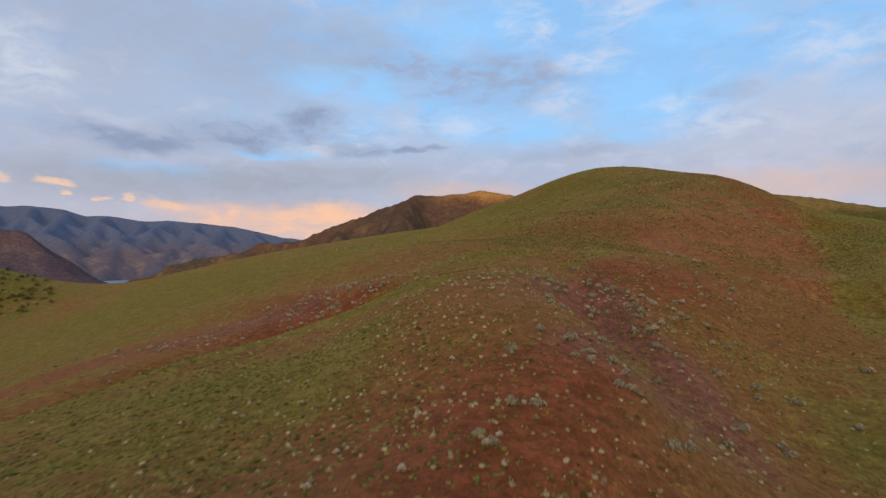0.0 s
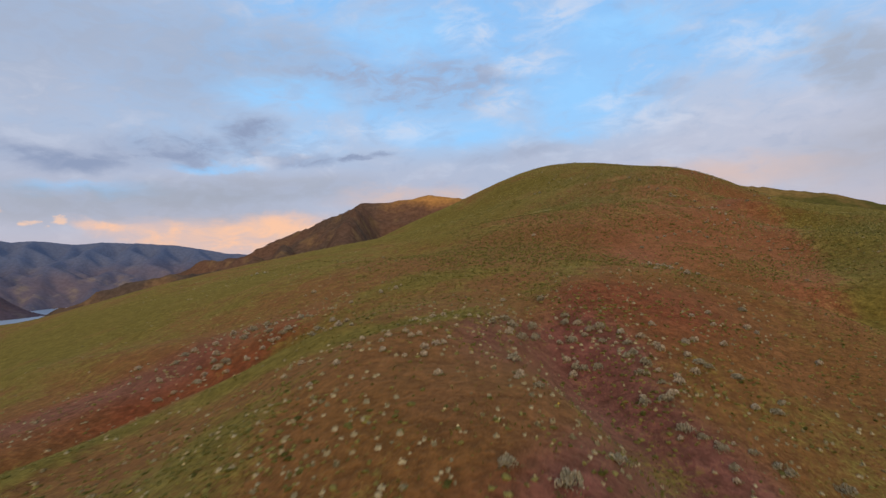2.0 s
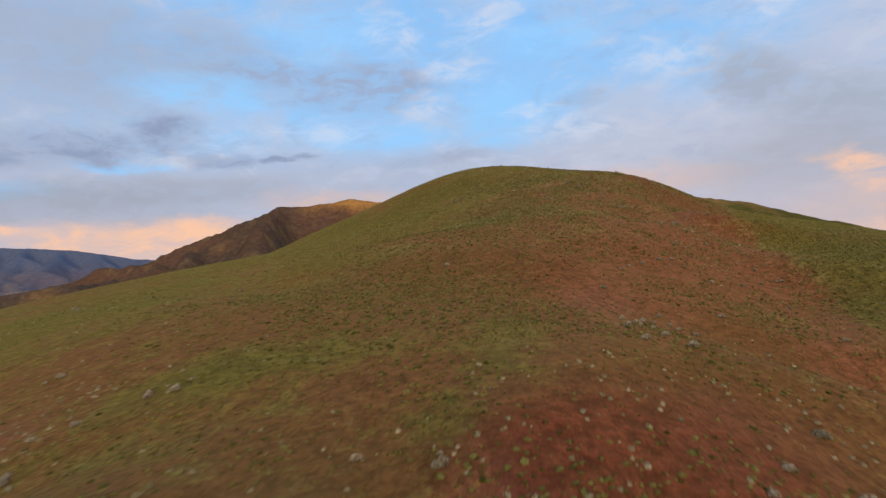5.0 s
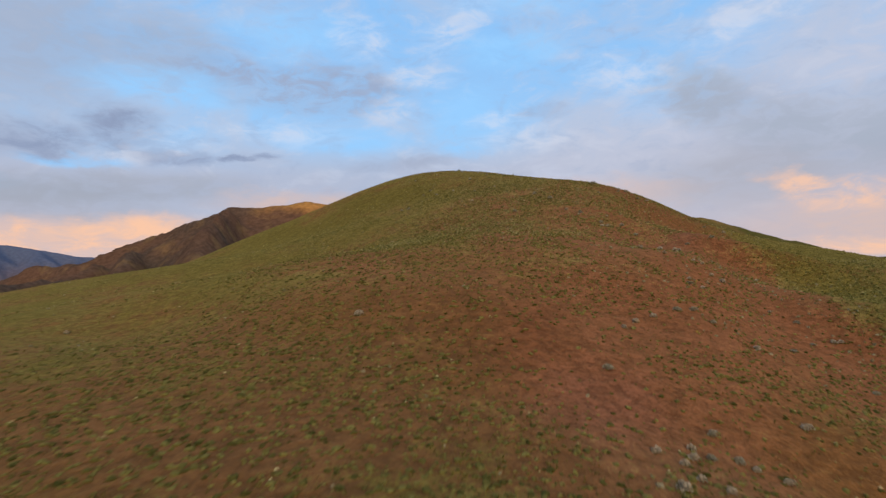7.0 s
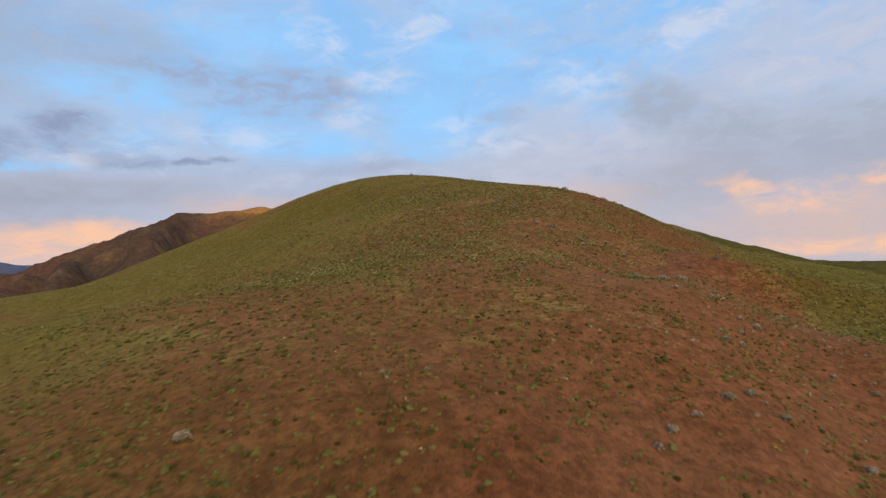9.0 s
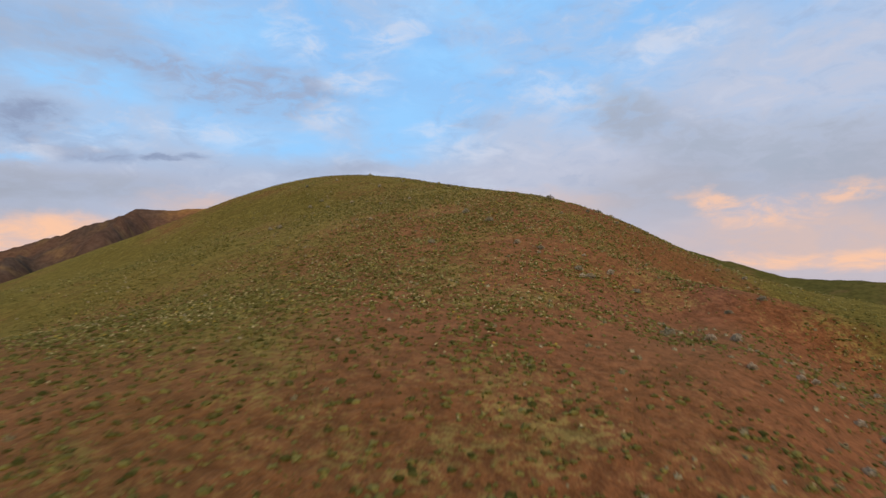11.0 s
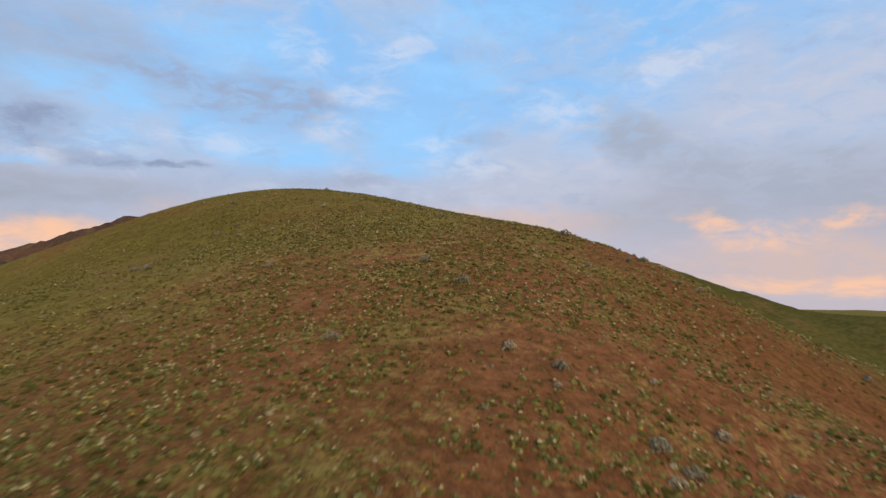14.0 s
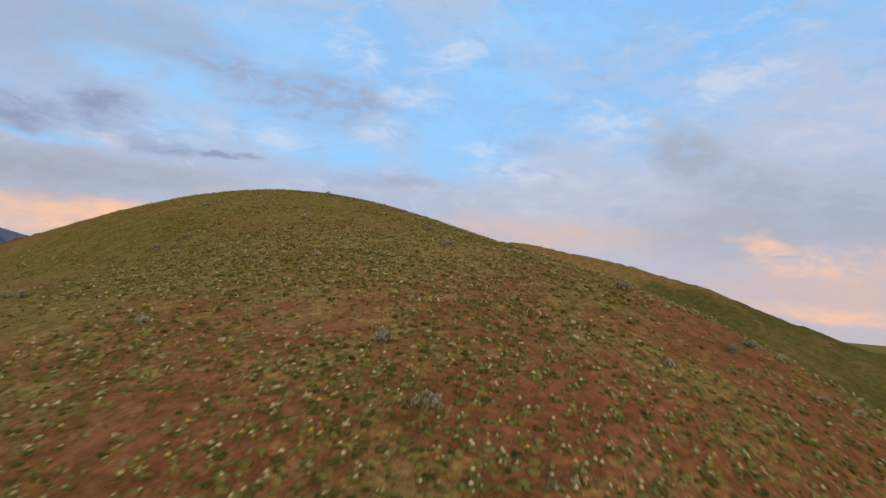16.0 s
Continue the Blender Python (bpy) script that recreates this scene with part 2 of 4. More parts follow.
BARE = (  # red earth showing: centre, reach and turn
    (2, 31, 12, 9, 5), (9, 39, 10, 5, 39), (-33, 92, 24, 8, 20), (-56, 85, 22, 8, 20), (-17, 93, 11, 6, 10),
    (33, 78, 13, 5, 35), (26, 79, 6, 4, 35), (20, 71, 4, 4, 26), (43, 113, 7, 6, 40), (48, 122, 8, 6, 22), (67, 126, 17, 6, 44),
    (85, 150, 20, 6, 48), (73, 133, 13, 5, 34), (57, 122, 7, 4, 14), (73, 149, 10, 5, 31), (54, 149, 5, 3.5, 98), (61, 145, 6, 4, 3), (97, 182, 8, 4, 82), (83, 177, 5, 2.5, 20), (73, 117, 26, 5, 60),
)
LUSH = (  # close green growth on the slopes
    (-60, 150, 50, 45, 0), (-12, 150, 30, 30, 0), (2, 205, 40, 45, 0), (0, 163, 40, 12, 109), (44, 172, 20, 6, 92),
    (22, 236, 37, 8, 103), (32, 230, 45, 8, 111), (57, 215, 12, 5, 101), (55, 230, 20, 6, 117), (52, 205, 14, 20, 0), (-196, 215, 46, 34, 0),
)
LUSH_LOW = (  # and round the spur and its gullies
    (-31, 63, 19, 4, 75), (-15, 85, 13, 3, 30), (-50, 72, 10, 3, 80), (-8, 59, 8, 3, 110), (-6, 77, 12, 2.2, 22), (5, 71, 6, 3.2, 165),
    (27, 93, 9, 3.6, 71), (20, 83, 5, 3, 99), (21, 145, 12, 5, 121), (8, 99, 8, 5, 0), (-17, 46, 11, 14, 20), (42, 52, 12, 9, 30),
)


def across_draw(x, y):
    """1 on the green side of the draw that parts the spur's red flank from the next slope, else 0."""
    side = (x - 82.3) * 0.87 - (y - 122.5) * 0.49 + 1.6 * rough(x, y, 9, 3, 241)
    return ease(side, -1.3, 1.8) * ease(y, 60, 84) * ease(x, 50, 62)


def bareness(x, y):
    px, py = x + 2.6 * rough(x, y, 12, 3, 41), y + 2.6 * rough(x, y, 12, 3, 43)
    return np.clip(sum(patch(px, py, *p) for p in BARE), 0, 1) * (1 - 0.45 * ease(y, 80, 115) * ease(x, -5, 20)) * (1 - 0.15 * ease(x, -6, -16)) * (1 - across_draw(x, y))


MAUVE = ((20, 62, 12, 3.6, 80), (22, 50, 8, 3.6, 70), (14.5, 70, 4.5, 3, 0), (13, 46, 7, 3, 40), (-34, 93, 20, 5, 22), (18, 66, 12, 3.8, 80), (19, 54, 11, 3.4, 80), (21, 46, 8, 4, 101), (10, 65, 6, 3.2, 75), (18, 65, 7, 3, 53), (42, 109, 5, 3.4, 27), (76, 155, 9, 3.4, 36), (87, 155, 6, 3, 23))


PALE = (
    (61, 121, 22, 9, 36), (72, 113, 24, 5, 60), (63, 99, 18, 5, 56), (45, 107, 15, 7, 49), (79, 130, 18, 6, 55), (30, 140, 12, 6, 117), (84, 142, 15, 6, 48), (55, 151, 5, 3, 74),
    (68, 157, 5, 3, 44), (63, 172, 4, 3, 90), (68, 180, 5, 3, 120), (51, 157, 6, 3.5, 106), (66, 182, 5, 3, 140), (73, 189, 4, 3, 146), (64, 138, 24, 22, 30), (80, 163, 20, 14, 45), (66, 196, 34, 20, 0), (84, 128, 22, 4, 60),
)


def paleness(x, y):
    px, py = x + 3 * rough(x, y, 11, 3, 141), y + 3 * rough(x, y, 11, 3, 143)
    return np.clip(sum(patch(px, py, *p) for p in PALE), 0, 1) * (1 - 0.65 * lushness(x, y))


def mauveness(x, y):
    px, py = x + 1.8 * rough(x, y, 8, 3, 45), y + 1.8 * rough(x, y, 8, 3, 47)
    return np.clip(sum(patch(px, py, *p) for p in MAUVE), 0, 1) * (1 - across_draw(x, y))


def along(x, y, line, width):
    """1 on a line over the ground, fading to 0 beside it."""
    off = np.full(np.shape(x), 1e9)
    for (ax, ay), (bx, by) in zip(line[:-1], line[1:]):
        ux, uy = bx - ax, by - ay
        s = np.clip(((x - ax) * ux + (y - ay) * uy) / (ux * ux + uy * uy), 0, 1)
        off = np.minimum(off, np.hypot(x - ax - s * ux, y - ay - s * uy))
    return np.exp(-((off / width) ** 2))


RIM = ((-30, 60), (-24, 66), (-18, 75), (-11, 77), (-2, 73.5), (5, 71), (10, 71.5))  # grassy lip over the side gully


def lushness(x, y):
    wob = 1.2 + 3.5 * ease(y, 85, 120)
    px, py = x + wob * rough(x, y, 14, 3, 51), y + wob * rough(x, y, 14, 3, 53)
    return np.clip(sum(patch(px, py, *p) for p in LUSH + LUSH_LOW) + across_draw(x, y) * (0.7 + 0.5 * rough(x, y, 20, 3, 57)), 0, 1)


THICK = (  # plants close together: centre, reach and turn
    (62, 175, 3, 4, -31), (65, 188, 4, 7, -41), (72, 178, 3.2, 2.9, -24), (67, 168, 2.6, 2.4, -21), (80, 181, 7, 7, -13), (64, 168, 1.6, 2.4, -23), (58, 172, 3.5, 7, -32), (65, 203, 8, 6, -56),
)
THICK_LOW = ((90, 176, 9, 6, 10), (80, 117, 5, 9, -30), (93, 133, 7, 12, -35), (62, 108, 8, 6, 10), (54, 113, 6, 4, 0), (21, 63, 2.5, 7, -10))
THICK_HIGH = (
    (72, 179, 3.5, 3, -16), (75, 183, 4, 2, -14), (82, 187, 6, 5, -9), (76, 174, 3.5, 2.5, -9), (86, 172, 7, 5, 2), (42, 160, 6, 10, -43), (51, 159, 7, 5, -39),
    (57, 144, 4, 4, -14), (58, 168, 7, 6, -20), (62, 176, 6, 4, -20), (78, 196, 8, 5, -10), (64, 149, 5, 4, -4), (29, 108, 7, 8, -14), (18, 114, 8, 16, -22), (100, 128, 8, 22, -38), (23, 76, 5, 4, -9), (74, 160, 9, 5, 12), (70, 206, 12, 8, -30),
)
THIN = (  # and far apart
    (63, 171.5, 1.6, 2.0, -28), (73, 169, 3.2, 2.6, -11), (72, 164, 5, 2.4, -11), (56, 200, 7, 6, -40),
    (73, 186, 3, 2, -18), (81, 177, 3, 1.6, -4), (67, 178, 3, 3, -20), (54, 214, 13, 12, -54), (91, 183, 5, 4, 12), (66, 140, 8, 5, 2), (53, 151, 3.5, 2.4, -27), (67, 156, 4, 4, -8), (46, 110, 9, 9, 0), (96, 170, 6, 10, 20),
)


def crowding(x, y):
    """How thick and how thin the plants stand, each 0 to 1."""
    px, py = x + 1.2 * rough(x, y, 4, 2, 171), y + 1.2 * rough(x, y, 4, 2, 173)
    return np.clip(sum(patch(px, py, *p) for p in THICK + THICK_LOW + THICK_HIGH), 0, 1), np.clip(sum(patch(px, py, *p) for p in THIN), 0, 1)


EARTHY = ((72, 178, 34, 22, 0), (48, 124, 20, 16, 0), (22, 124, 22, 18, 0), (52, 168, 14, 16, 0), (3, 51, 9, 13, 0), (38, 148, 16, 16, 0))  # brown earth between the plants


def greenness(x, y):
    b, g = bareness(x, y), lushness(x, y)
    far = ease(np.hypot(x - 40, y - 110), 60, 170)
    thick, thin = crowding(x, y)
    return np.clip(0.315 + 0.33 * g - 0.32 * b + 0.05 * thick - 0.12 * thin + 0.27 * far + 0.42 * rough(x, y, 9, 5, 61, 0.7) + 0.16 * rough(x, y, 40, 3, 65) + 0.14 * patch(x, y, 62, 222, 50, 26) + 0.14 * patch(x, y, 56, 164, 30, 26) + 0.1 * across_draw(x, y) + 0.5 * along(x + 1.2 * rough(x, y, 6, 2, 67), y, RIM, 2.4) - 0.16 * np.clip(sum(patch(x, y, *p) for p in EARTHY), 0, 1), 0, 0.86)


# ---- materials ----
def material(name, rough_value=0.9):
    m = bpy.data.materials.new(name)
    m.use_nodes = True
    n = Nodes(m.node_tree)
    shader = n.add("ShaderNodeBsdfPrincipled")
    shader.inputs["Roughness"].default_value = rough_value
    shader.inputs["Specular IOR Level"].default_value = 0.0
    n.link(shader.outputs[0], n.add("ShaderNodeOutputMaterial").inputs[0])
    return m, n, shader


def relief(n, shader, height, strength, distance):
    b = n.add("ShaderNodeBump")
    b.inputs["Strength"].default_value, b.inputs["Distance"].default_value = strength, distance
    n.link(height, b.inputs["Height"])
    n.link(b.outputs[0], shader.inputs["Normal"])


def spot(n):
    return n.add("ShaderNodeNewGeometry").outputs["Position"]


def field(n, name):
    a = n.add("ShaderNodeAttribute")
    a.attribute_name = name
    return a.outputs["Fac"]


def earth_material():
    m, n, s = material("hillside_earth")
    at = spot(n)
    green, bare = field(n, "green"), field(n, "bare")
    big, mid, small = n.noise(at, 0.07, 5), n.noise(at, 0.55, 5, 0.6), n.noise(at, 3.2, 4, 0.65)
    tiny = n.noise(at, 11.0, 3, 0.6)
    soil = n.mix(n.span(mid, 0.35, 0.65), (0.108, 0.055, 0.018), (0.152, 0.078, 0.027))
    soil = n.mix(n.span(big, 0.42, 0.62), soil, (0.124, 0.066, 0.018))
    red = n.mix(n.span(mid, 0.35, 0.65), (0.096, 0.028, 0.013), (0.150, 0.046, 0.022))
    red = n.mix(n.span(big, 0.5, 0.68), red, (0.145, 0.052, 0.028))
    soil = n.mix(n.math("MULTIPLY", bare, n.span(big, 0.3, 0.55, 0.45, 0.95)), soil, red)
    soil = n.mix(n.math("MULTIPLY", field(n, "mauve"), 0.9), soil, n.mix(n.span(mid, 0.3, 0.7), (0.088, 0.037, 0.031), (0.150, 0.066, 0.056)))
    soil = n.mix(n.math("MULTIPLY", field(n, "pale"), 0.72), soil, n.mix(n.span(mid, 0.3, 0.7), (0.150, 0.066, 0.026), (0.210, 0.094, 0.043)))
    grass = n.mix(n.span(mid, 0.35, 0.7), (0.084, 0.061, 0.012), (0.134, 0.097, 0.020))
    grass = n.mix(n.span(big, 0.42, 0.65), grass, (0.124, 0.095, 0.024))
    grass = n.mix(n.span(green, 0.45, 0.85), grass, n.mix(n.span(mid, 0.35, 0.7), (0.075, 0.063, 0.011), (0.119, 0.096, 0.019)))
    grass = n.mix(n.math("MULTIPLY", field(n, "pale"), 0.72), grass, n.mix(n.span(mid, 0.3, 0.7), (0.148, 0.110, 0.030), (0.215, 0.157, 0.050)))
    clumps = n.math("ADD", n.math("MULTIPLY", small, 0.46), n.math("ADD", n.math("MULTIPLY", mid, 0.34), n.math("MULTIPLY", tiny, 0.2)))
    edge = n.math("SUBTRACT", 0.68, n.math("MULTIPLY", green, 0.38))
    cover = n.span(clumps, n.math("SUBTRACT", edge, 0.065), n.math("ADD", edge, 0.065))
    soil = n.mix(1.0, soil, (0.93, 0.79, 0.74), "MULTIPLY")
    colour = n.mix(n.math("MULTIPLY", cover, 0.92), soil, grass)
    # shading between clumps, put into the colour: dark hollows, light lump tops
    lumps = n.noise(at, 1.25, 3, 0.6)
    colour = n.mix(0.55, colour, n.mix(n.span(lumps, 0.32, 0.66), (0.45, 0.45, 0.45), (1.40, 1.40, 1.40)), "MULTIPLY")
    pebble = n.span(n.math("ADD", n.math("MULTIPLY", tiny, 0.5), n.math("MULTIPLY", small, 0.5)), 0.36, 0.62)
    colour = n.mix(0.5, colour, n.mix(pebble, (0.28, 0.28, 0.28), (1.45, 1.45, 1.45)), "MULTIPLY")
    n.link(colour, s.inputs["Base Color"])
    # fine dry stems catch the light along the slope
    s.inputs["Sheen Weight"].default_value, s.inputs["Sheen Roughness"].default_value = 0.15, 0.5
    n.link(n.mix(cover, (0.80, 0.56, 0.32), (0.66, 0.60, 0.24)), s.inputs["Sheen Tint"])
    relief(n, s, n.math("ADD", n.math("MULTIPLY", lumps, 1.2), n.math("ADD", n.math("MULTIPLY", small, 0.6), n.math("MULTIPLY", tiny, 0.4))), 0.6, 0.22)
    return m


def range_material(name, low, high, dry, size, crown=None, grain=0.6):
    m, n, s = material(name)
    at = spot(n)
    big, mid, small = n.noise(at, 1 / size, 5, 0.6), n.noise(at, 6 / size, 5, 0.6), n.noise(at, 40 / size, 4, 0.6)
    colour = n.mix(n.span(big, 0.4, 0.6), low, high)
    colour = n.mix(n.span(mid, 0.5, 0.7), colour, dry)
    # crown tints the top: painted sunlight on brown_hill, haze on mountain_range
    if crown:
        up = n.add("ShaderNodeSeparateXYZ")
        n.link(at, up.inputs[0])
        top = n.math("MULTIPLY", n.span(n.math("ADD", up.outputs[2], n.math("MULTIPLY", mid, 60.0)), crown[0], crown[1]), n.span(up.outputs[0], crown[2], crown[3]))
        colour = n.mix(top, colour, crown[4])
    colour = n.mix(grain, colour, n.mix(n.span(small, 0.3, 0.7), (0.6, 0.6, 0.6), (1.3, 1.3, 1.3)), "MULTIPLY")
    n.link(colour, s.inputs["Base Color"])
    relief(n, s, mid, 0.5 * grain, min(size / 30, 9.0))
    return m


def plant_material(name, dark, light, rough_value=0.8, seep=0.0):
    m, n, s = material(name, rough_value)
    g = n.add("ShaderNodeNewGeometry")
    o = n.add("ShaderNodeObjectInfo")
    pick = n.math("FRACT", n.math("ADD", g.outputs["Random Per Island"], o.outputs["Random"]))
    mottle = n.noise(g.outputs["Position"], 14.0, 2)
    colour = n.mix(n.math("POWER", pick, 0.8), dark, light)
    colour = n.mix(0.5, colour, n.mix(n.span(mottle, 0.3, 0.7), (0.6, 0.6, 0.6), (1.3, 1.3, 1.3)), "MULTIPLY")
    n.link(colour, s.inputs["Base Color"])
    if seep:
        glow, both = n.add("ShaderNodeBsdfTranslucent"), n.add("ShaderNodeMixShader")
        n.link(colour, glow.inputs[0])
        both.inputs[0].default_value = seep
        n.link(s.outputs[0], both.inputs[1])
        n.link(glow.outputs[0], both.inputs[2])
        n.link(both.outputs[0], [k for k in n.tree.nodes if k.type == "OUTPUT_MATERIAL"][0].inputs[0])
    return m


EARTH = earth_material()
LEAF = plant_material("grey_green_leaf", (0.105, 0.102, 0.025), (0.28, 0.26, 0.088), seep=0.45)
HERB = plant_material("olive_herb_leaf", (0.056, 0.060, 0.015), (0.235, 0.215, 0.063), seep=0.4)
GRASS = plant_material("meadow_grass", (0.080, 0.073, 0.015), (0.22, 0.18, 0.046), seep=0.45)
CREAM = plant_material("cream_petals", (0.23, 0.205, 0.08), (0.46, 0.39, 0.20))
YELLOW = plant_material("yellow_petals", (0.30, 0.215, 0.03), (0.38, 0.29, 0.05))
SAGE = plant_material("sage_foliage", (0.18, 0.165, 0.11), (0.56, 0.50, 0.38), seep=0.35)
SAGE_DULL = plant_material("dull_sage_foliage", (0.108, 0.110, 0.070), (0.40, 0.375, 0.27), seep=0.3)
SAGE_TIP = plant_material("sage_young_shoots", (0.10, 0.15, 0.035), (0.24, 0.26, 0.10), seep=0.3)
BARK = plant_material("shrub_bark", (0.07, 0.05, 0.04), (0.12, 0.09, 0.07))


# ---- meshes ----
def mesh_object(name, points, faces, mats, slots=None, smooth=False, parent=None):
    """An object from numpy points and faces (triangles or quads)."""
    me = bpy.data.meshes.new(name)
    k = faces.shape[1]
    me.vertices.add(len(points))
    me.vertices.foreach_set("co", np.ascontiguousarray(points, np.float32).ravel())
    me.loops.add(faces.size)
    me.loops.foreach_set("vertex_index", np.ascontiguousarray(faces, np.int32).ravel())
    me.polygons.add(len(faces))
    me.polygons.foreach_set("loop_start", np.arange(0, faces.size, k, dtype=np.int32))
    me.update(calc_edges=True)
    for m in mats:
        me.materials.append(m)
    if slots is not None:
        me.polygons.foreach_set("material_index", np.ascontiguousarray(slots, np.int32))
    me.polygons.foreach_set("use_smooth", np.full(len(faces), smooth))
    me.validate()
    ob = new(name, me)
    ob.parent = parent
    return ob


def grid_object(name, xs, ys, height_of, mat):
    gx, gy = np.meshgrid(xs, ys)
    gz = height_of(gx, gy)
    nx, ny = len(xs), len(ys)
    i = (np.arange(ny - 1)[:, None] * nx + np.arange(nx - 1)[None, :]).ravel()
    faces = np.stack([i, i + 1, i + 1 + nx, i + nx], 1)
    return mesh_object(name, np.stack([gx, gy, gz], -1).reshape(-1, 3), faces, [mat], smooth=True), gx.ravel(), gy.ravel()


def axis(lo, hi, step, growth, reach):
    inner = list(np.arange(lo, hi + step / 2, step))
    out, a, d = [], lo, step
    while a > -reach:
        d *= growth
        a -= d
        out.append(a)
    up, b, d = [], hi, step
    while b < reach:
        d *= growth
        b += d
        up.append(b)
    return np.array(out[::-1] + inner + up)


ground, gx, gy = grid_object("ground", axis(-76, 150, 0.88, 1.045, 4800), axis(4, 266, 0.88, 1.045, 4800), ground_height, EARTH)
for attr, values in (("green", greenness(gx, gy)), ("bare", bareness(gx, gy)), ("mauve", mauveness(gx, gy)), ("pale", paleness(gx, gy))):
    ground.data.attributes.new(attr, "FLOAT", "POINT").data.foreach_set("value", values.astype(np.float32))
tagged(ground, "red-brown hillside earth with patchy spring grass", "ground", kind="structure")

# ---- the hills beyond ----
def right_hill(x, y):
    z = crest_height(x, y, [(200, 690, 96), (341, 580, 76), (372, 544, 68), (400, 505, 54), (465, 472, 29), (507, 444, 13), (540, 386, 6), (640, 330, 2), (760, 300, 4)], 150, -75, 1.4)
    return z + 7 * (creased(x, y, 120, 4, 71) - 0.6) * ease(z, -75, 10)


# tan above about 70 m, east of x = 180
green_ridge, _, _ = grid_object("grassy_ridge", np.arange(120, 900, 7.0), np.arange(180, 950, 7.0), right_hill, range_material("grassy_ridge_cover", (0.070, 0.066, 0.018), (0.092, 0.080, 0.022), (0.12, 0.085, 0.03), 160, (70, 90, 180, 260, (0.165, 0.108, 0.036))))
tagged(green_ridge, "smooth green grassy ridge with a tan crest", "hill", kind="structure")


def far_hill_height(x, y):
    z = crest_height(x, y, [(420, 1120, 120), (140, 1190, 152), (92, 1196, 160), (20, 1204, 152), (-59, 1204, 152), (-172, 1258, 114), (-239, 1278, 88), (-312, 1262, 50), (-420, 1300, 10)], 190, -90, 1.25)
    z = np.maximum(z, crest_height(x, y, [(-59, 1204, 150), (-65, 920, 84), (-70, 720, 20)], 90, -90, 1.3))
    z = np.maximum(z, crest_height(x, y, [(-239, 1278, 86), (-180, 974, 48), (-170, 780, 5)], 80, -90, 1.3))
    z = np.maximum(z, crest_height(x, y, [(-330, 1500, 50), (-441, 1538, 66), (-560, 1600, 40), (-700, 1500, -30)], 110, -90, 1.3))
    z = np.maximum(z, crest_height(x, y, [(-250, 1150, 44), (-307, 888, 15), (-400, 862, -2), (-480, 850, -24), (-560, 840, -60)], 70, -90, 1.3))
    folds = creased(x, y, 150, 5, 81) - 0.52
    return z + 24 * folds * ease(z, -90, 60) + 30 * (creased(x, y, 95, 4, 85) - 0.6) * ease(z, -90, 10) * ease(z, 150, 105)


# the ochre on the upper right is low sunlight painted into the colour
brown_hill, _, _ = grid_object("brown_hill", np.arange(-900, 620, 9.0), np.arange(560, 1800, 9.0), far_hill_height, range_material("brown_hill_lit_top_cover", (0.098, 0.056, 0.035), (0.072, 0.053, 0.038), (0.138, 0.086, 0.042), 300, (150, 185, -40, 60, (0.32, 0.165, 0.05))))
tagged(brown_hill, "brown eroded hill with its top painted ochre as if sunlit", "hill", kind="structure")


def dark_hill_height(x, y):
    z = crest_height(x, y, [(-2300, 1500, 250), (-1752, 1818, 158), (-1508, 1995, 113), (-1477, 2023, 70), (-1442, 2058, 10), (-1392, 2093, -60), (-1352, 2118, -110)], 200, -125, 1.3)
    return z + 70 * (creased(x, y, 300, 4, 91) - 0.66) * ease(z, -110, 20) * ease(z, 190, 70)


dark_hill, _, _ = grid_object("dark_hill", np.arange(-2600, -900, 14.0), np.arange(1100, 2700, 14.0), dark_hill_height, range_material("dark_hill_cover", (0.074, 0.055, 0.064), (0.108, 0.066, 0.062), (0.108, 0.080, 0.074), 420))
tagged(dark_hill, "dark reddish hill falling to the river", "hill", kind="structure")


def on_compass(az, away, z):
    return (away * math.sin(radians(az)), away * math.cos(radians(az)), z)


SKYLINE = ((-60, 5.0), (-46, 5.3), (-38.5, 4.8), (-36.6, 4.95), (-34.1, 4.78), (-32.6, 4.3), (-31.3, 4.4), (-28.5, 4.02), (-26.5, 4.15), (-24.7, 4.0), (-22.6, 3.9), (-20.3, 3.72), (-18.2, 3.3), (-15, 2.6), (-5, 1.4), (10, 1.0))


def mountain_spurs():
    """Crest lines as chains of points: the skyline, the spurs that lean away from it to the river, and their branches."""
    r = np.random.default_rng(113)
    chains = [[np.array(on_compass(a, 4350, 4350 * math.tan(radians(e)))) for a, e in SKYLINE]]
    for start in (-58, -52.5, -47.5, -43, -39.5, -36.4, -33.9, -31.2, -28.4, -26.4, -24.0, -21.4, -18.8, -16.0):
        top = 4350 * math.tan(radians(float(np.interp(start, [a for a, _ in SKYLINE], [e for _, e in SKYLINE]))))
        lean, length = r.uniform(-5.5, -2.0), r.uniform(1000, 1250)
        fall = [(k / 6, start + lean * (k / 6) ** 1.2 + r.uniform(-0.35, 0.35) * (k > 0)) for k in range(7)]
        main = [np.array(on_compass(a, 4350 - length * f, -90 + (top + 90) * (1 - f) ** 0.85 * (1 + 0.22 * f * math.sin(9 * f + start)))) for f, a in fall]
        chains.append(main)
        for k, side in ((1, 1), (2, -1), (3, 1), (4, -1)):
            root, way = main[k], main[k + 1] - main[k]
            out = np.array((way[0] * 0.75 - side * way[1] * 0.8, way[1] * 0.75 + side * way[0] * 0.8, 0)) * r.uniform(1.0, 1.5)
            chains.append([root, root + 0.5 * out - (0, 0, 0.16 * (root[2] + 90)), root + out - (0, 0, 0.55 * (root[2] + 90))])
    return chains


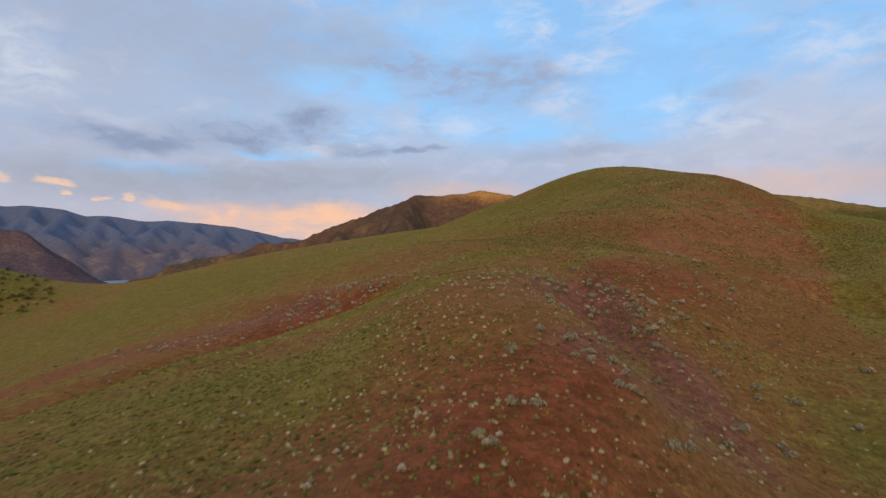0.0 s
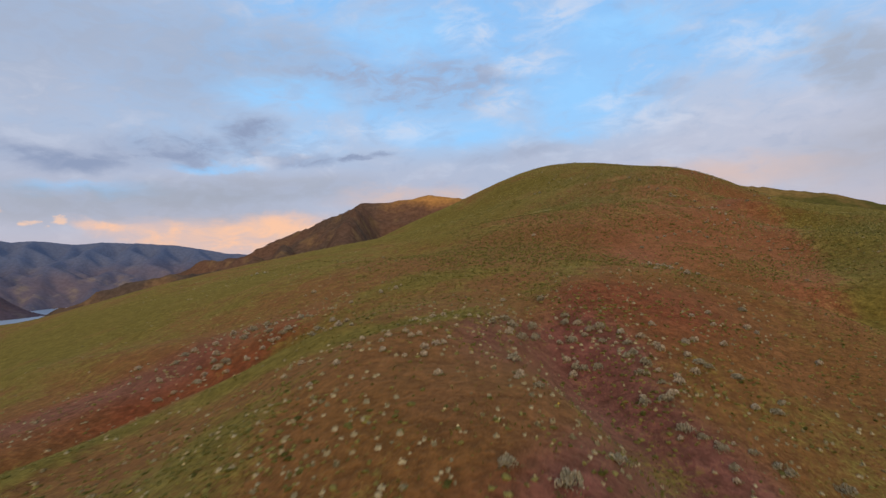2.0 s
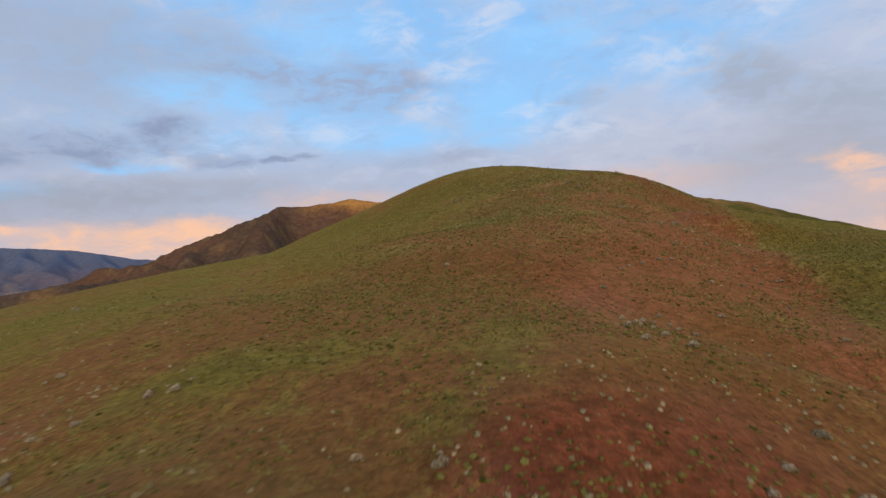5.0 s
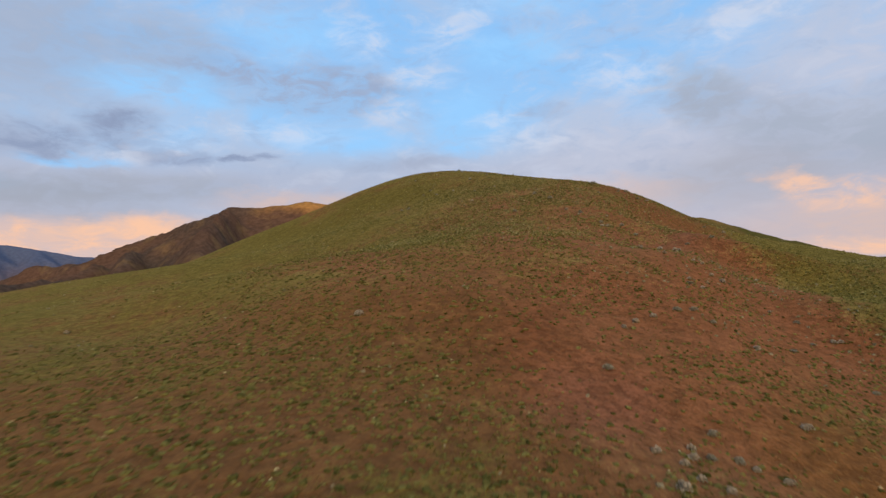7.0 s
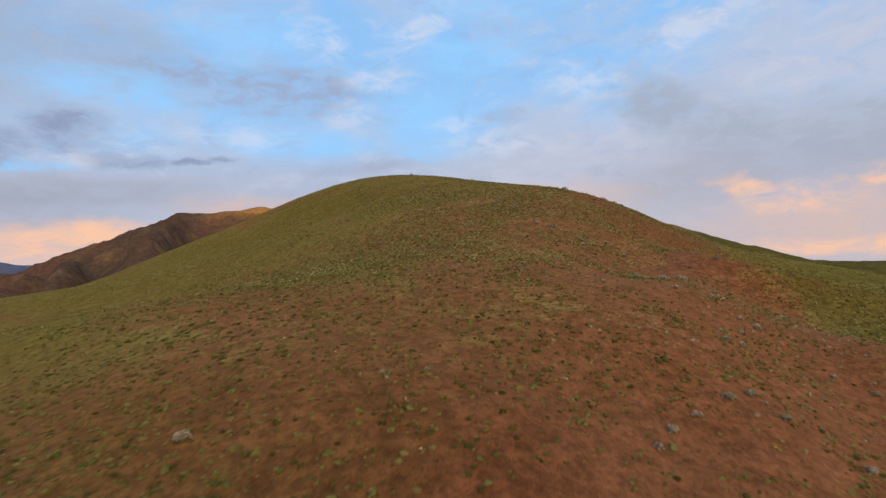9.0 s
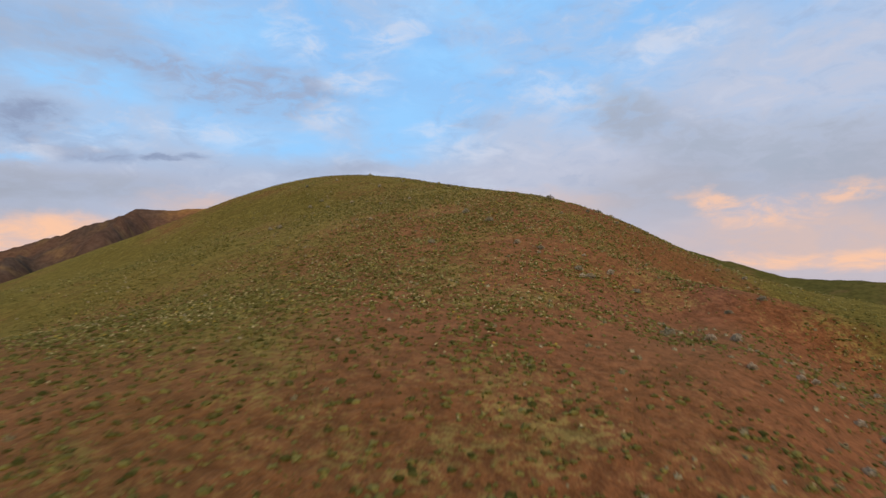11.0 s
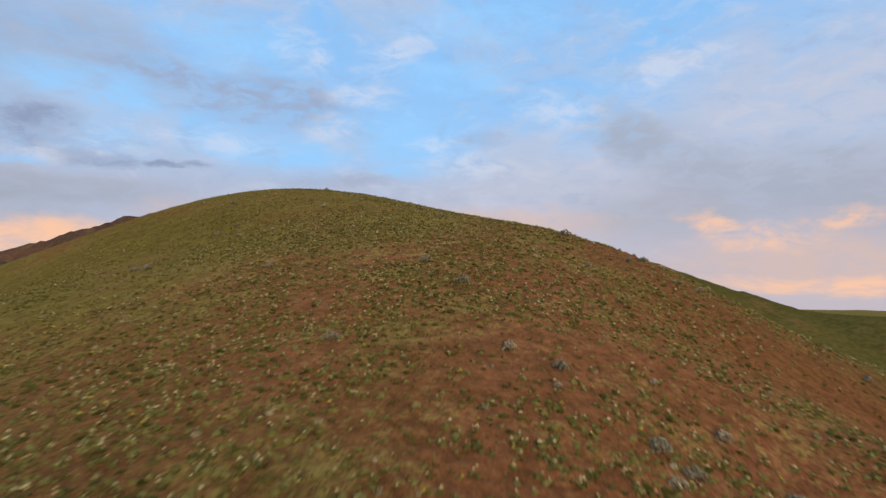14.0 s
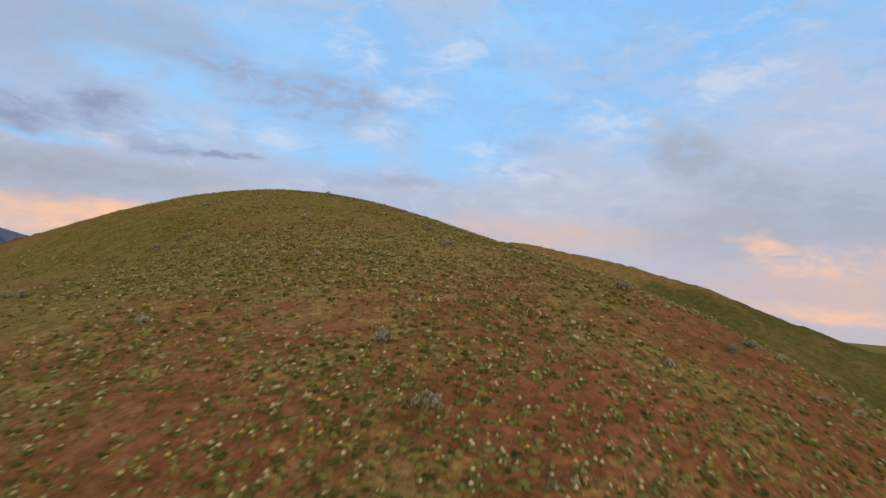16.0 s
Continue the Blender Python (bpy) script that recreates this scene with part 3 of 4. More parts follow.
def mountain_height(x, y):
    z = np.full(np.shape(x), -100.0)
    wx, wy = x + 26 * rough(x, y, 260, 3, 117), y + 26 * rough(x, y, 260, 3, 119)
    for n, chain in enumerate(mountain_spurs()):
        steep = 0.95 if n == 0 else 0.9
        for a, b in zip(chain[:-1], chain[1:]):
            ux, uy = b[0] - a[0], b[1] - a[1]
            f = np.clip(((wx - a[0]) * ux + (wy - a[1]) * uy) / (ux * ux + uy * uy), 0, 1)
            off = np.hypot(wx - a[0] - f * ux, wy - a[1] - f * uy)
            z = np.maximum(z, a[2] + f * (b[2] - a[2]) - steep * (np.sqrt(off * off + 400) - 20))
    z = z + 7 * rough(x, y, 110, 4, 121) * ease(z, -80, 0)
    away, az = np.hypot(x, y), np.degrees(np.arctan2(x, y))
    bank = -69 + 14 * rough(x, y, 240, 4, 119) + 22 * ease(az, -28, -20)
    return np.maximum(z, -130 + (bank + 130) * ease(az, -29.6, -26.5) * ease(away, 1750, 2000))


# distance haze is put into the colour: bluish base tones, blue-slate tops
mountains, _, _ = grid_object("mountain_range", np.arange(-4300, 900, 18.0), np.arange(1500, 4950, 18.0), mountain_height, range_material("hazy_mountain_cover", (0.120, 0.094, 0.104), (0.086, 0.088, 0.118), (0.180, 0.140, 0.112), 700, (60, 250, -9000, -8000, (0.088, 0.108, 0.158)), grain=0.35))
tagged(mountains, "distant folded mountain range with blue-grey haze in its colour", "mountains", kind="structure")

# ---- the river ----
wm, wn, ws = material("river_water", 0.32)
wn.link(wn.mix(wn.noise(spot(wn), 0.01, 4), (0.16, 0.21, 0.27), (0.22, 0.27, 0.33)), ws.inputs["Base Color"])
ws.inputs["Specular IOR Level"].default_value = 0.5
relief(wn, ws, wn.noise(spot(wn), 0.15, 4), 0.5, 1.0)
river, _, _ = grid_object("water", np.arange(-3600, 400, 100.0), np.arange(1500, 4300, 100.0), lambda x, y: np.full(np.shape(x), -76.0), wm)
tagged(river, "calm pale river in the valley", "river", kind="structure")

# ---- plants ----
rng = np.random.default_rng(11)


def blade(base, way, length, width, bend=0.0, tip=0.25):
    """A folded leaf: two quads split into triangles, from its base along a direction."""
    way = np.array(way, float) / np.linalg.norm(way)
    side = np.cross(way, (0, 0, 1))
    side = side / max(np.linalg.norm(side), 1e-6) * width / 2
    base = np.array(base, float)
    mid = base + way * length * 0.55
    end = base + way * length + np.array((0, 0, -bend * length))
    return np.array([base, mid - side, mid + side, end]), np.array([[0, 2, 1], [1, 2, 3]])


def head(centre, r, squash=0.7):
    """A domed flower head, open below."""
    c = np.array(centre, float)
    pts = c + np.array([(r, 0, -0.3 * r), (0.31 * r, 0.95 * r, -0.3 * r), (-0.81 * r, 0.59 * r, -0.3 * r), (-0.81 * r, -0.59 * r, -0.3 * r), (0.31 * r, -0.95 * r, -0.3 * r), (0, 0, r * squash)])
    return pts, np.array([[0, 1, 5], [1, 2, 5], [2, 3, 5], [3, 4, 5], [4, 0, 5]])


def spike(base, tip, width):
    """A tapered three-sided shoot."""
    base, tip = np.array(base, float), np.array(tip, float)
    w = tip - base
    a = np.cross(w, (0.3, 0.2, 1))
    a = a / max(np.linalg.norm(a), 1e-6)
    b = np.cross(w / np.linalg.norm(w), a)
    mid = base + w * 0.6
    ring = [mid + width / 2 * (math.cos(k * 2.0944) * a + math.sin(k * 2.0944) * b) for k in range(3)]
    return np.array([base, *ring, tip]), np.array([[0, 2, 1], [0, 3, 2], [0, 1, 3], [4, 1, 2], [4, 2, 3], [4, 3, 1]])


def gather(pieces):
    """Points, faces and slots of many small pieces, each (points, faces, slot)."""
    pts, faces, slots, n = [], [], [], 0
    for p, f, s in pieces:
        pts.append(p)
        faces.append(f + n)
        slots.append(np.full(len(f), s))
        n += len(p)
    return np.concatenate(pts), np.concatenate(faces), np.concatenate(slots)


def around(r):
    a = r.uniform(0, 2 * math.pi)
    return math.cos(a), math.sin(a)


def cushion(r, wide, high):
    """A low uneven dome of packed leaves: two rings and a top."""
    pts = []
    for k, (rad, z) in enumerate(((0.5, -0.08), (0.42, 0.55))):
        for a in range(5):
            q = rad * wide * r.uniform(0.6, 1.25)
            t = (a + 0.5 * k + r.uniform(-0.2, 0.2)) * math.pi / 2.5
            pts.append((q * math.cos(t), q * math.sin(t), z * high * r.uniform(0.8, 1.2)))
    pts.append((r.uniform(-0.1, 0.1) * wide, r.uniform(-0.1, 0.1) * wide, high))
    faces = []
    for a in range(5):
        b = (a + 1) % 5
        faces += [(a, b, 5 + a), (b, 5 + b, 5 + a), (5 + a, 5 + b, 10)]
    return np.array(pts), np.array(faces)


def rosette(r, leaves, heads, yellow):
    """A low leafy cushion with a few pale flower heads; about 0.4 m across."""
    out = [(*cushion(r, r.uniform(0.20, 0.38), r.uniform(0.08, 0.15)), 0)]
    for _ in range(leaves):
        c, s = around(r)
        up, d = r.uniform(0.25, 1.2), r.uniform(0.02, 0.12)
        out.append((*blade((d * c, d * s, 0), (c, s, up), r.uniform(0.11, 0.23), r.uniform(0.07, 0.13), 0.2), 0))
    for _ in range(heads):
        c, s = around(r)
        d = r.uniform(0.02, 0.13)
        out.append((*head((d * c, d * s, r.uniform(0.13, 0.21)), r.uniform(0.04, 0.082), 0.6), 2 if yellow else 1))
    return gather(out)


def tuft(r, blades, reach):
    out = []
    for _ in range(blades):
        c, s = around(r)
        p, f = blade((0.02 * c, 0.02 * s, 0), (c, s, r.uniform(0.5, 2.0)), r.uniform(0.5, 1.0) * reach, 0.05, 0.2)
        out.append((p, f, 0))
    return gather(out)


def mound(r, shoots, wide, high):
    """A rounded bunch of stiff shoots."""
    out = [(*cushion(r, wide * 0.9, high * 0.62), 0)]
    for _ in range(shoots):
        c, s = around(r)
        q = math.sqrt(r.uniform(0, 1))
        t = (wide / 2 * q * c, wide / 2 * q * s, high * (0.35 + 0.65 * math.sqrt(max(0, 1 - q * q))) * r.uniform(0.8, 1.1))
        out.append((*spike((t[0] * 0.55, t[1] * 0.55, t[2] * 0.25), t, r.uniform(0.05, 0.09) * wide / 0.6), 0))
    return gather(out)


def scatter(name, kinds, where, sizes, mats, label, category):
    """One object of many small plants that nobody could count."""
    z = ground_height(where[:, 0], where[:, 1])
    turn, which = rng.uniform(0, 2 * math.pi, len(where)), rng.integers(0, len(kinds), len(where))
    pts, faces, slots, n = [], [], [], 0
    for k, (p, f, s) in enumerate(kinds):
        m = np.where(which == k)[0]
        if not len(m):
            continue
        c, sn, sz = np.cos(turn[m])[:, None], np.sin(turn[m])[:, None], sizes[m][:, None]
        q = np.stack([(p[:, 0] * c - p[:, 1] * sn) * sz + where[m, :1], (p[:, 0] * sn + p[:, 1] * c) * sz + where[m, 1:2], p[:, 2] * sz + z[m][:, None] - 0.02], -1)
        pts.append(q.reshape(-1, 3))
        faces.append((f[None] + (n + np.arange(len(m)) * len(p))[:, None, None]).reshape(-1, 3))
        slots.append(np.tile(s, len(m)))
        n += len(m) * len(p)
    ob = mesh_object(name, np.concatenate(pts), np.concatenate(faces), mats, np.concatenate(slots))
    return tagged(ob, label, category, kind="stuff")


def sown(count, box, density, seed):
    """Places strewn at random, kept where the density (0 to 1) allows."""
    r = np.random.default_rng(seed)
    x, y = r.uniform(box[0], box[1], count), r.uniform(box[2], box[3], count)
    keep = r.uniform(0, 1, count) < density(x, y)
    return np.stack([x[keep], y[keep]], 1)


def upper(x, y):
    """1 on the dome, where the flowers are open, falling to 0 down the slope."""
    return ease(y + 0.3 * x + 5 * rough(x, y, 12, 2, 191), 148, 176)


def flower_density(x, y):
    clump = np.clip(0.08 + ease(rough(x, y, 8, 4, 131, 0.6), -0.08, 0.30), 0, 1)
    thick, thin = crowding(x, y)
    dome = 0.7 * patch(x, y, 73, 186, 46, 56, 0) * upper(x, y)
    low = 0.05 * patch(x, y, 60, 118, 46, 50, 30) + 0.05 * patch(x, y, 4, 42, 26, 30, 0)
    base = np.clip(dome + low + 0.02, 0, 1) * clump * (1 - 0.45 * bareness(x, y))
    return np.clip(base * (1 - 0.8 * thin) + 0.62 * thick * upper(x, y), 0, 1)


SPINE = ((2, 24), (8, 45), (16, 72), (40, 115), (60, 150), (78, 190), (80, 230))


def tuft_density(x, y):
    clump = np.clip(0.5 + 1.3 * rough(x, y, 4, 4, 141, 0.6), 0, 1)
    return np.clip((0.12 + 1.0 * greenness(x, y)) * clump, 0, 1) * (0.12 + 0.88 * along(x, y, SPINE, 30))


def leaf_density(x, y):
    clump = np.clip(0.05 + ease(rough(x, y, 7, 4, 161, 0.6), -0.1, 0.32), 0, 1)
    clump = np.maximum(clump, 0.75 * patch(x, y, -14, 42, 20, 24, 20))
    clump = np.maximum(clump, 0.7 * patch(x, y, 22, 126, 24, 26) + 0.65 * patch(x, y, 46, 158, 16, 20))
    base = np.clip(0.12 * patch(x, y, 2, 38, 14, 20) + 1.0 * patch(x, y, -18, 44, 22, 26, 20) + 0.95 * patch(x, y, 40, 124, 38, 40, 30) + 0.3 * patch(x, y, 90, 130, 20, 30, 30) + 0.5 * patch(x, y, 32, 74, 22, 18, 20) + 0.35 * patch(x, y, -14, 96, 24, 10, 20) + 0.8 * patch(x, y, 66, 180, 46, 50) + 0.06, 0, 1)
    thick, thin = crowding(x, y)
    return np.clip(base * clump * 0.85 * (1 - 0.8 * thin) + (0.75 - 0.45 * upper(x, y)) * thick, 0, 1)


def bunch_density(x, y):
    spur = 1.0 * patch(x, y, 4, 46, 24, 30, 0)
    right = 0.8 * patch(x, y, 32, 72, 22, 16, 20) + 0.4 * patch(x, y, 74, 128, 18, 20, 30)
    left = 0.9 * patch(x, y, -18, 96, 22, 8, 20) + 0.4 * patch(x, y, -40, 88, 20, 9, 35)
    dome = 0.15 * patch(x, y, 78, 190, 40, 50)
    return np.clip(spur + right + left + dome + 0.03, 0, 1) * np.clip(0.55 + 1.1 * rough(x, y, 5, 3, 151), 0, 1)


kit = np.random.default_rng(5)
ROSETTES = [rosette(kit, 4, h, y) for h, y in ((1, False), (0, False), (2, False), (1, False), (0, False), (1, False), (0, False), (1, False), (0, False), (0, False), (1, True), (0, False), (1, False), (0, False), (0, False), (1, False), (0, False))]
TUFTS = [tuft(kit, 4, 0.27) for _ in range(6)]
BUNCHES = [mound(kit, 9, 0.36, 0.22) for _ in range(5)]

spots = sown(225000, (-60, 135, 14, 262), flower_density, 21)
scatter("wildflowers", ROSETTES, spots, rng.uniform(0.5, 1.4, len(spots)), [LEAF, CREAM, YELLOW], "low leafy wildflowers with cream heads on the hillside", "wildflowers")
spots = sown(210000, (-60, 125, 14, 235), leaf_density, 24)
scatter("leafy_herbs", [rosette(kit, 3, 0, False) for _ in range(5)], spots, rng.uniform(0.5, 1.35, len(spots)), [HERB, CREAM, YELLOW], "low grey-green leafy herbs on the spur", "herbs")
spots = sown(420000, (-80, 140, 12, 270), tuft_density, 22)
scatter("grass", TUFTS, spots, rng.uniform(0.6, 1.5, len(spots)), [GRASS], "short olive spring grass tufts on red earth", "grass")
spots = sown(44000, (-70, 130, 12, 250), bunch_density, 23)
scatter("bunchgrass", BUNCHES, spots, rng.uniform(0.5, 1.35, len(spots)), [plant_material("pale_bunchgrass", (0.10, 0.088, 0.045), (0.30, 0.265, 0.155))], "pale dry bunchgrass mounds on red earth", "bunchgrass")


# ---- shrubs, one by one ----
def part(name, data, mats, parent, label=""):
    p, f, s = data
    ob = mesh_object(name, p, f, mats, s, parent=parent)
    return tagged(ob, label)


def sagebrush(r, wide, high, label, leaf):
    root = new("sagebrush")
    root.empty_display_size = 0.2
    out, stems = [], []
    for _ in range(9):
        c, s = around(r)
        t = (wide * 0.3 * c, wide * 0.3 * s, high * r.uniform(0.4, 0.7))
        stems.append((*spike((0.02 * c, 0.02 * s, -0.05), t, 0.035), 0))
    lobes = [(wide * 0.24 * math.cos(a), wide * 0.24 * math.sin(a), r.uniform(0.7, 1.0)) for a in r.uniform(0, 6.28, 5)] + [(0, 0, 1.0)]
    for _ in range(170):
        lx, ly, lh = lobes[r.integers(len(lobes))]
        c, s = around(r)
        q = math.sqrt(r.uniform(0, 1))
        rad, rise = wide * 0.30, math.sqrt(max(0, 1 - q * q))
        t = np.array((lx + rad * q * c, ly + rad * q * s, high * lh * (0.14 + 0.86 * rise) * r.uniform(0.85, 1.06)))
        foot = t - np.array((0.6 * q * c, 0.6 * q * s, 0.35 + 0.65 * rise)) * r.uniform(0.10, 0.20)
        out.append((*spike(foot, t, r.uniform(0.07, 0.12)), 0))
    green = []
    for _ in range(26):
        c, s = around(r)
        d = wide * r.uniform(0.35, 0.65)
        green.append((*blade((d * c, d * s, 0), (c, s, r.uniform(0.6, 1.6)), r.uniform(0.12, 0.24), 0.08, 0.15), 0))
    part("woody_base", gather(stems), [BARK], root, "dark woody stems")
    part("foliage", gather(out), [leaf], root, "grey silvery foliage" if leaf is SAGE else "dull grey-green foliage")
    part("undergrowth", gather(green), [SAGE_TIP], root, "green shoots at the foot")
    return tagged(root, label, "shrub", "sagebrush on the hillside")


shrub_kit = np.random.default_rng(77)
SHRUBS = [
    sagebrush(shrub_kit, 1.15, 0.72, "large grey sagebrush mound on bare red earth", SAGE_DULL),
    sagebrush(shrub_kit, 0.85, 0.58, "rounded silvery sagebrush on the grassy slope", SAGE),
    sagebrush(shrub_kit, 0.62, 0.46, "small pale grey sagebrush among grass tufts", SAGE),
    sagebrush(shrub_kit, 0.95, 0.50, "low spreading grey-green sagebrush on red earth", SAGE_DULL),
]
SPUR = ((-6.1, 32.1), (2.4, 31.0), (-2.1, 28.7), (-1.6, 35.5), (-6.7, 27.8), (-4.2, 40.2), (5.1, 41.7), (0.7, 42.6), (5.2, 71.5), (6.7, 70.5), (7.6, 71.0), (8.3, 66.7), (9.8, 69.8), (2.9, 64.0), (2.4, 63.1), (4.6, 63.6), (5.2, 64.0), (4.2, 64.6), (0.8, 66.6), (0.0, 64.2), (7.4, 63.8), (6.9, 62.5), (6.3, 62.1), (-0.7, 61.1), (-5.6, 67.8), (-4.5, 69.8), (5.3, 60.0), (5.4, 61.2), (5.9, 55.9), (2.5, 61.2), (4.0, 59.8), (-2.2, 58.9))
GULLY = ((8.0, 46.0), (10.2, 44.8), (5.1, 42.1), (11.5, 43.7), (11.2, 42.4), (9.9, 42.0), (13.3, 43.9), (13.9, 48.8), (14.2, 43.4), (12.5, 39.9), (13.6, 40.6), (14.3, 40.6), (19.8, 51.3), (5.9, 34.9), (21.2, 61.7), (23.0, 57.4), (23.6, 56.4), (23.4, 54.7), (22.2, 58.0), (26.0, 56.7), (27.0, 56.1), (27.3, 55.4), (30.6, 55.0), (29.7, 53.0), (34.1, 53.9), (24.2, 45.5), (37.5, 50.6), (27.1, 44.8), (27.1, 43.8), (46.8, 61.5), (14.2, 34.9), (16.1, 36.5), (21.6, 42.2), (2.7, 31.0), (4.2, 35.0), (2.0, 32.0))
HOLLOW_HEAD = ((11.1, 56.7), (11.7, 69.1), (11.7, 61.4), (11.8, 55.0), (12.8, 68.3), (13.1, 71.5), (13.6, 70.6), (14.0, 69.0), (15.0, 81.7), (15.6, 71.0), (15.9, 72.9), (17.8, 69.3), (17.8, 67.5), (18.0, 71.6), (18.2, 68.3), (18.6, 79.2), (18.9, 68.1), (19.1, 71.6), (19.5, 74.1), (19.8, 75.3), (19.9, 67.6), (20.5, 73.7), (20.5, 71.9), (21.2, 72.6), (21.3, 62.4), (21.6, 70.5), (22.1, 72.7), (22.5, 65.3), (22.6, 68.0), (22.7, 61.4), (23.3, 68.1), (23.5, 66.4), (23.5, 63.7))
FAN = ((23.6, 69.9), (23.6, 62.2), (23.8, 71.7), (24.1, 65.4), (25.0, 63.9), (25.2, 70.8), (25.3, 64.9), (26.0, 68.8), (26.1, 69.6), (27.4, 65.9), (27.5, 73.3), (28.2, 68.4), (28.7, 67.5), (29.3, 67.2), (29.4, 70.7), (30.1, 62.6), (30.5, 71.3), (31.3, 66.5), (31.9, 62.7), (33.2, 76.5), (33.5, 71.7), (33.5, 64.4), (35.0, 75.7), (36.3, 78.8), (38.7, 94.6), (39.7, 77.6), (40.4, 77.1), (41.6, 96.3), (42.6, 94.1), (43.0, 83.3), (43.7, 73.0), (65.3, 101.3))
BANK = ((-34.0, 178.3), (-29.8, 169.0), (-9.2, 111.1), (3.6, 96.9), (1.6, 97.4), (-2.3, 95.8), (-20.3, 98.1), (-18.6, 100.2), (-16.3, 96.5), (-15.7, 98.6), (-13.7, 98.8), (-12.5, 98.0), (-12.8, 94.8), (-11.0, 91.9), (-11.7, 92.1), (-12.8, 91.5), (-10.6, 92.6), (-9.8, 92.7), (-8.9, 96.1), (-7.8, 95.4), (-6.5, 89.2), (-6.0, 90.3), (-2.2, 78.0), (-2.1, 86.2), (-4.2, 90.9), (-19.5, 95.5), (-19.2, 93.8), (-17.5, 92.5), (-23.3, 98.7), (-24.4, 98.6), (-25.2, 97.5), (-31.4, 100.8), (-29.9, 97.4), (-25.7, 93.7), (-19.9, 92.1), (-20.5, 91.3), (-21.1, 93.9), (-18.2, 92.2), (-17.0, 90.8), (-24.6, 90.1), (-23.0, 90.8), (-14.5, 91.0), (-46.7, 89.1), (-42.2, 85.5), (-55.0, 94.6), (-66.3, 96.0), (-64.7, 98.4), (-43.4, 72.4))
SHOULDER = ((44.9, 112.3), (61.6, 120.9), (59.0, 122.4), (61.2, 122.9), (55.7, 121.5), (51.3, 119.5), (53.2, 120.7), (68.5, 129.8), (68.0, 131.2), (66.7, 129.6), (62.8, 117.4), (68.9, 119.3), (76.9, 125.8), (74.3, 121.8), (76.9, 121.8), (77.5, 121.5), (70.3, 113.1), (47.3, 105.7), (44.5, 104.1), (44.9, 103.1), (42.4, 102.1), (43.6, 102.9), (41.8, 103.4), (46.7, 103.2), (47.2, 102.6), (48.5, 101.8), (41.8, 100.3), (39.9, 99.1), (42.3, 99.1), (54.9, 106.2), (75.9, 128.2), (71.6, 132.5), (73.6, 163.8), (79.5, 164.3), (70.5, 138.3), (89.0, 142.5), (74.9, 135.5), (75.6, 134.5), (75.2, 138.8), (76.8, 139.0), (1.0, 150.7), (30.1, 125.9))
DOME = ((74.8, 165.3), (75.3, 159.8), (80.1, 161.0), (75.7, 158.5), (74.4, 158.0), (80.8, 158.3), (86.4, 152.8), (73.1, 146.9), (75.0, 144.9), (91.7, 153.5), (108.0, 168.0), (77.3, 144.7), (79.0, 145.9), (104.3, 169.0), (73.4, 167.7), (65.5, 172.4), (52.7, 209.6), (61.0, 219.4), (54.1, 208.1), (75.8, 178.2), (64.5, 192.1), (75.5, 184.2), (94.0, 191.3), (94.7, 182.7), (97.7, 184.2), (97.0, 179.3), (88.5, 180.5), (99.0, 178.9), (100.0, 184.1), (63.4, 221.6), (74.5, 203.5), (74.8, 221.4), (63.2, 215.1), (67.1, 213.1), (88.8, 224.5), (81.1, 225.1), (80.3, 247.0), (70.1, 238.0), (85.7, 204.7), (86.8, 214.2), (69.7, 204.5), (63.5, 237.8))
pick = np.random.default_rng(3)
used = set()


def plant(kind, x, y, size):
    z = float(ground_height(np.array([x]), np.array([y]))[0])
    m = pose(x, y, z - 0.03, 0, 0, pick.uniform(0, 360)) @ Matrix.Scale(size, 4)
    if kind in used:
        ob = copy_thing(kind, m)
        ob.scale = (size, size, size)
    else:
        used.add(kind)
        kind.matrix_basis = m


for spots, sizes, kinds in ((SPUR, (0.6, 0.95), (1, 2, 2)), (GULLY, (0.75, 1.2), (0, 0, 3)), (HOLLOW_HEAD, (0.7, 1.1), (0, 0, 1, 3)), (FAN, (0.75, 1.2), (1, 1, 3)), (BANK, (0.75, 1.3), (0, 1, 1, 3)), (SHOULDER, (0.65, 1.0), (1, 2, 3)), (DOME, (0.75, 1.1), (1, 3, 0))):
    for x, y in spots:
        plant(SHRUBS[kinds[pick.integers(len(kinds))]], x, y, pick.uniform(*sizes))
        for _ in range(pick.integers(1, 4) if spots is BANK else pick.integers(0, 2) if spots in (GULLY, HOLLOW_HEAD) else 0):  # smaller ones close by
            turn, off = pick.uniform(0, 6.28), pick.uniform(0.6, 2.6 if spots is BANK else 1.3)
            plant(SHRUBS[2], x + off * math.cos(turn), y + off * math.sin(turn), pick.uniform(0.5, 0.8))


# ---- single wildflowers along the spine of the hill ----
def wildflower(r, leaves, heads, label):
    root = new("wildflower")
    root.empty_display_size = 0.1
    green = []
    for _ in range(leaves):
        c, s = around(r)
        green.append((*blade((0.03 * c, 0.03 * s, 0), (c, s, r.uniform(0.4, 1.4)), r.uniform(0.18, 0.30), r.uniform(0.08, 0.13), 0.15), 0))
    part("foliage", gather(green), [LEAF], root, "broad grey-green leaves")
    for _ in range(heads):
        c, s = around(r)
        d, h = r.uniform(0.03, 0.15), r.uniform(0.22, 0.34)
        bloom = [(*head((d * c, d * s, h), r.uniform(0.045, 0.07)), 0), (*spike((0.02 * c, 0.02 * s, 0), (d * c, d * s, h), 0.015), 1)]
        part("flower_head", gather(bloom), [CREAM, LEAF], root, "cream flower head on a stalk")
    return tagged(root, label, "wildflower", "wildflowers on the dome")


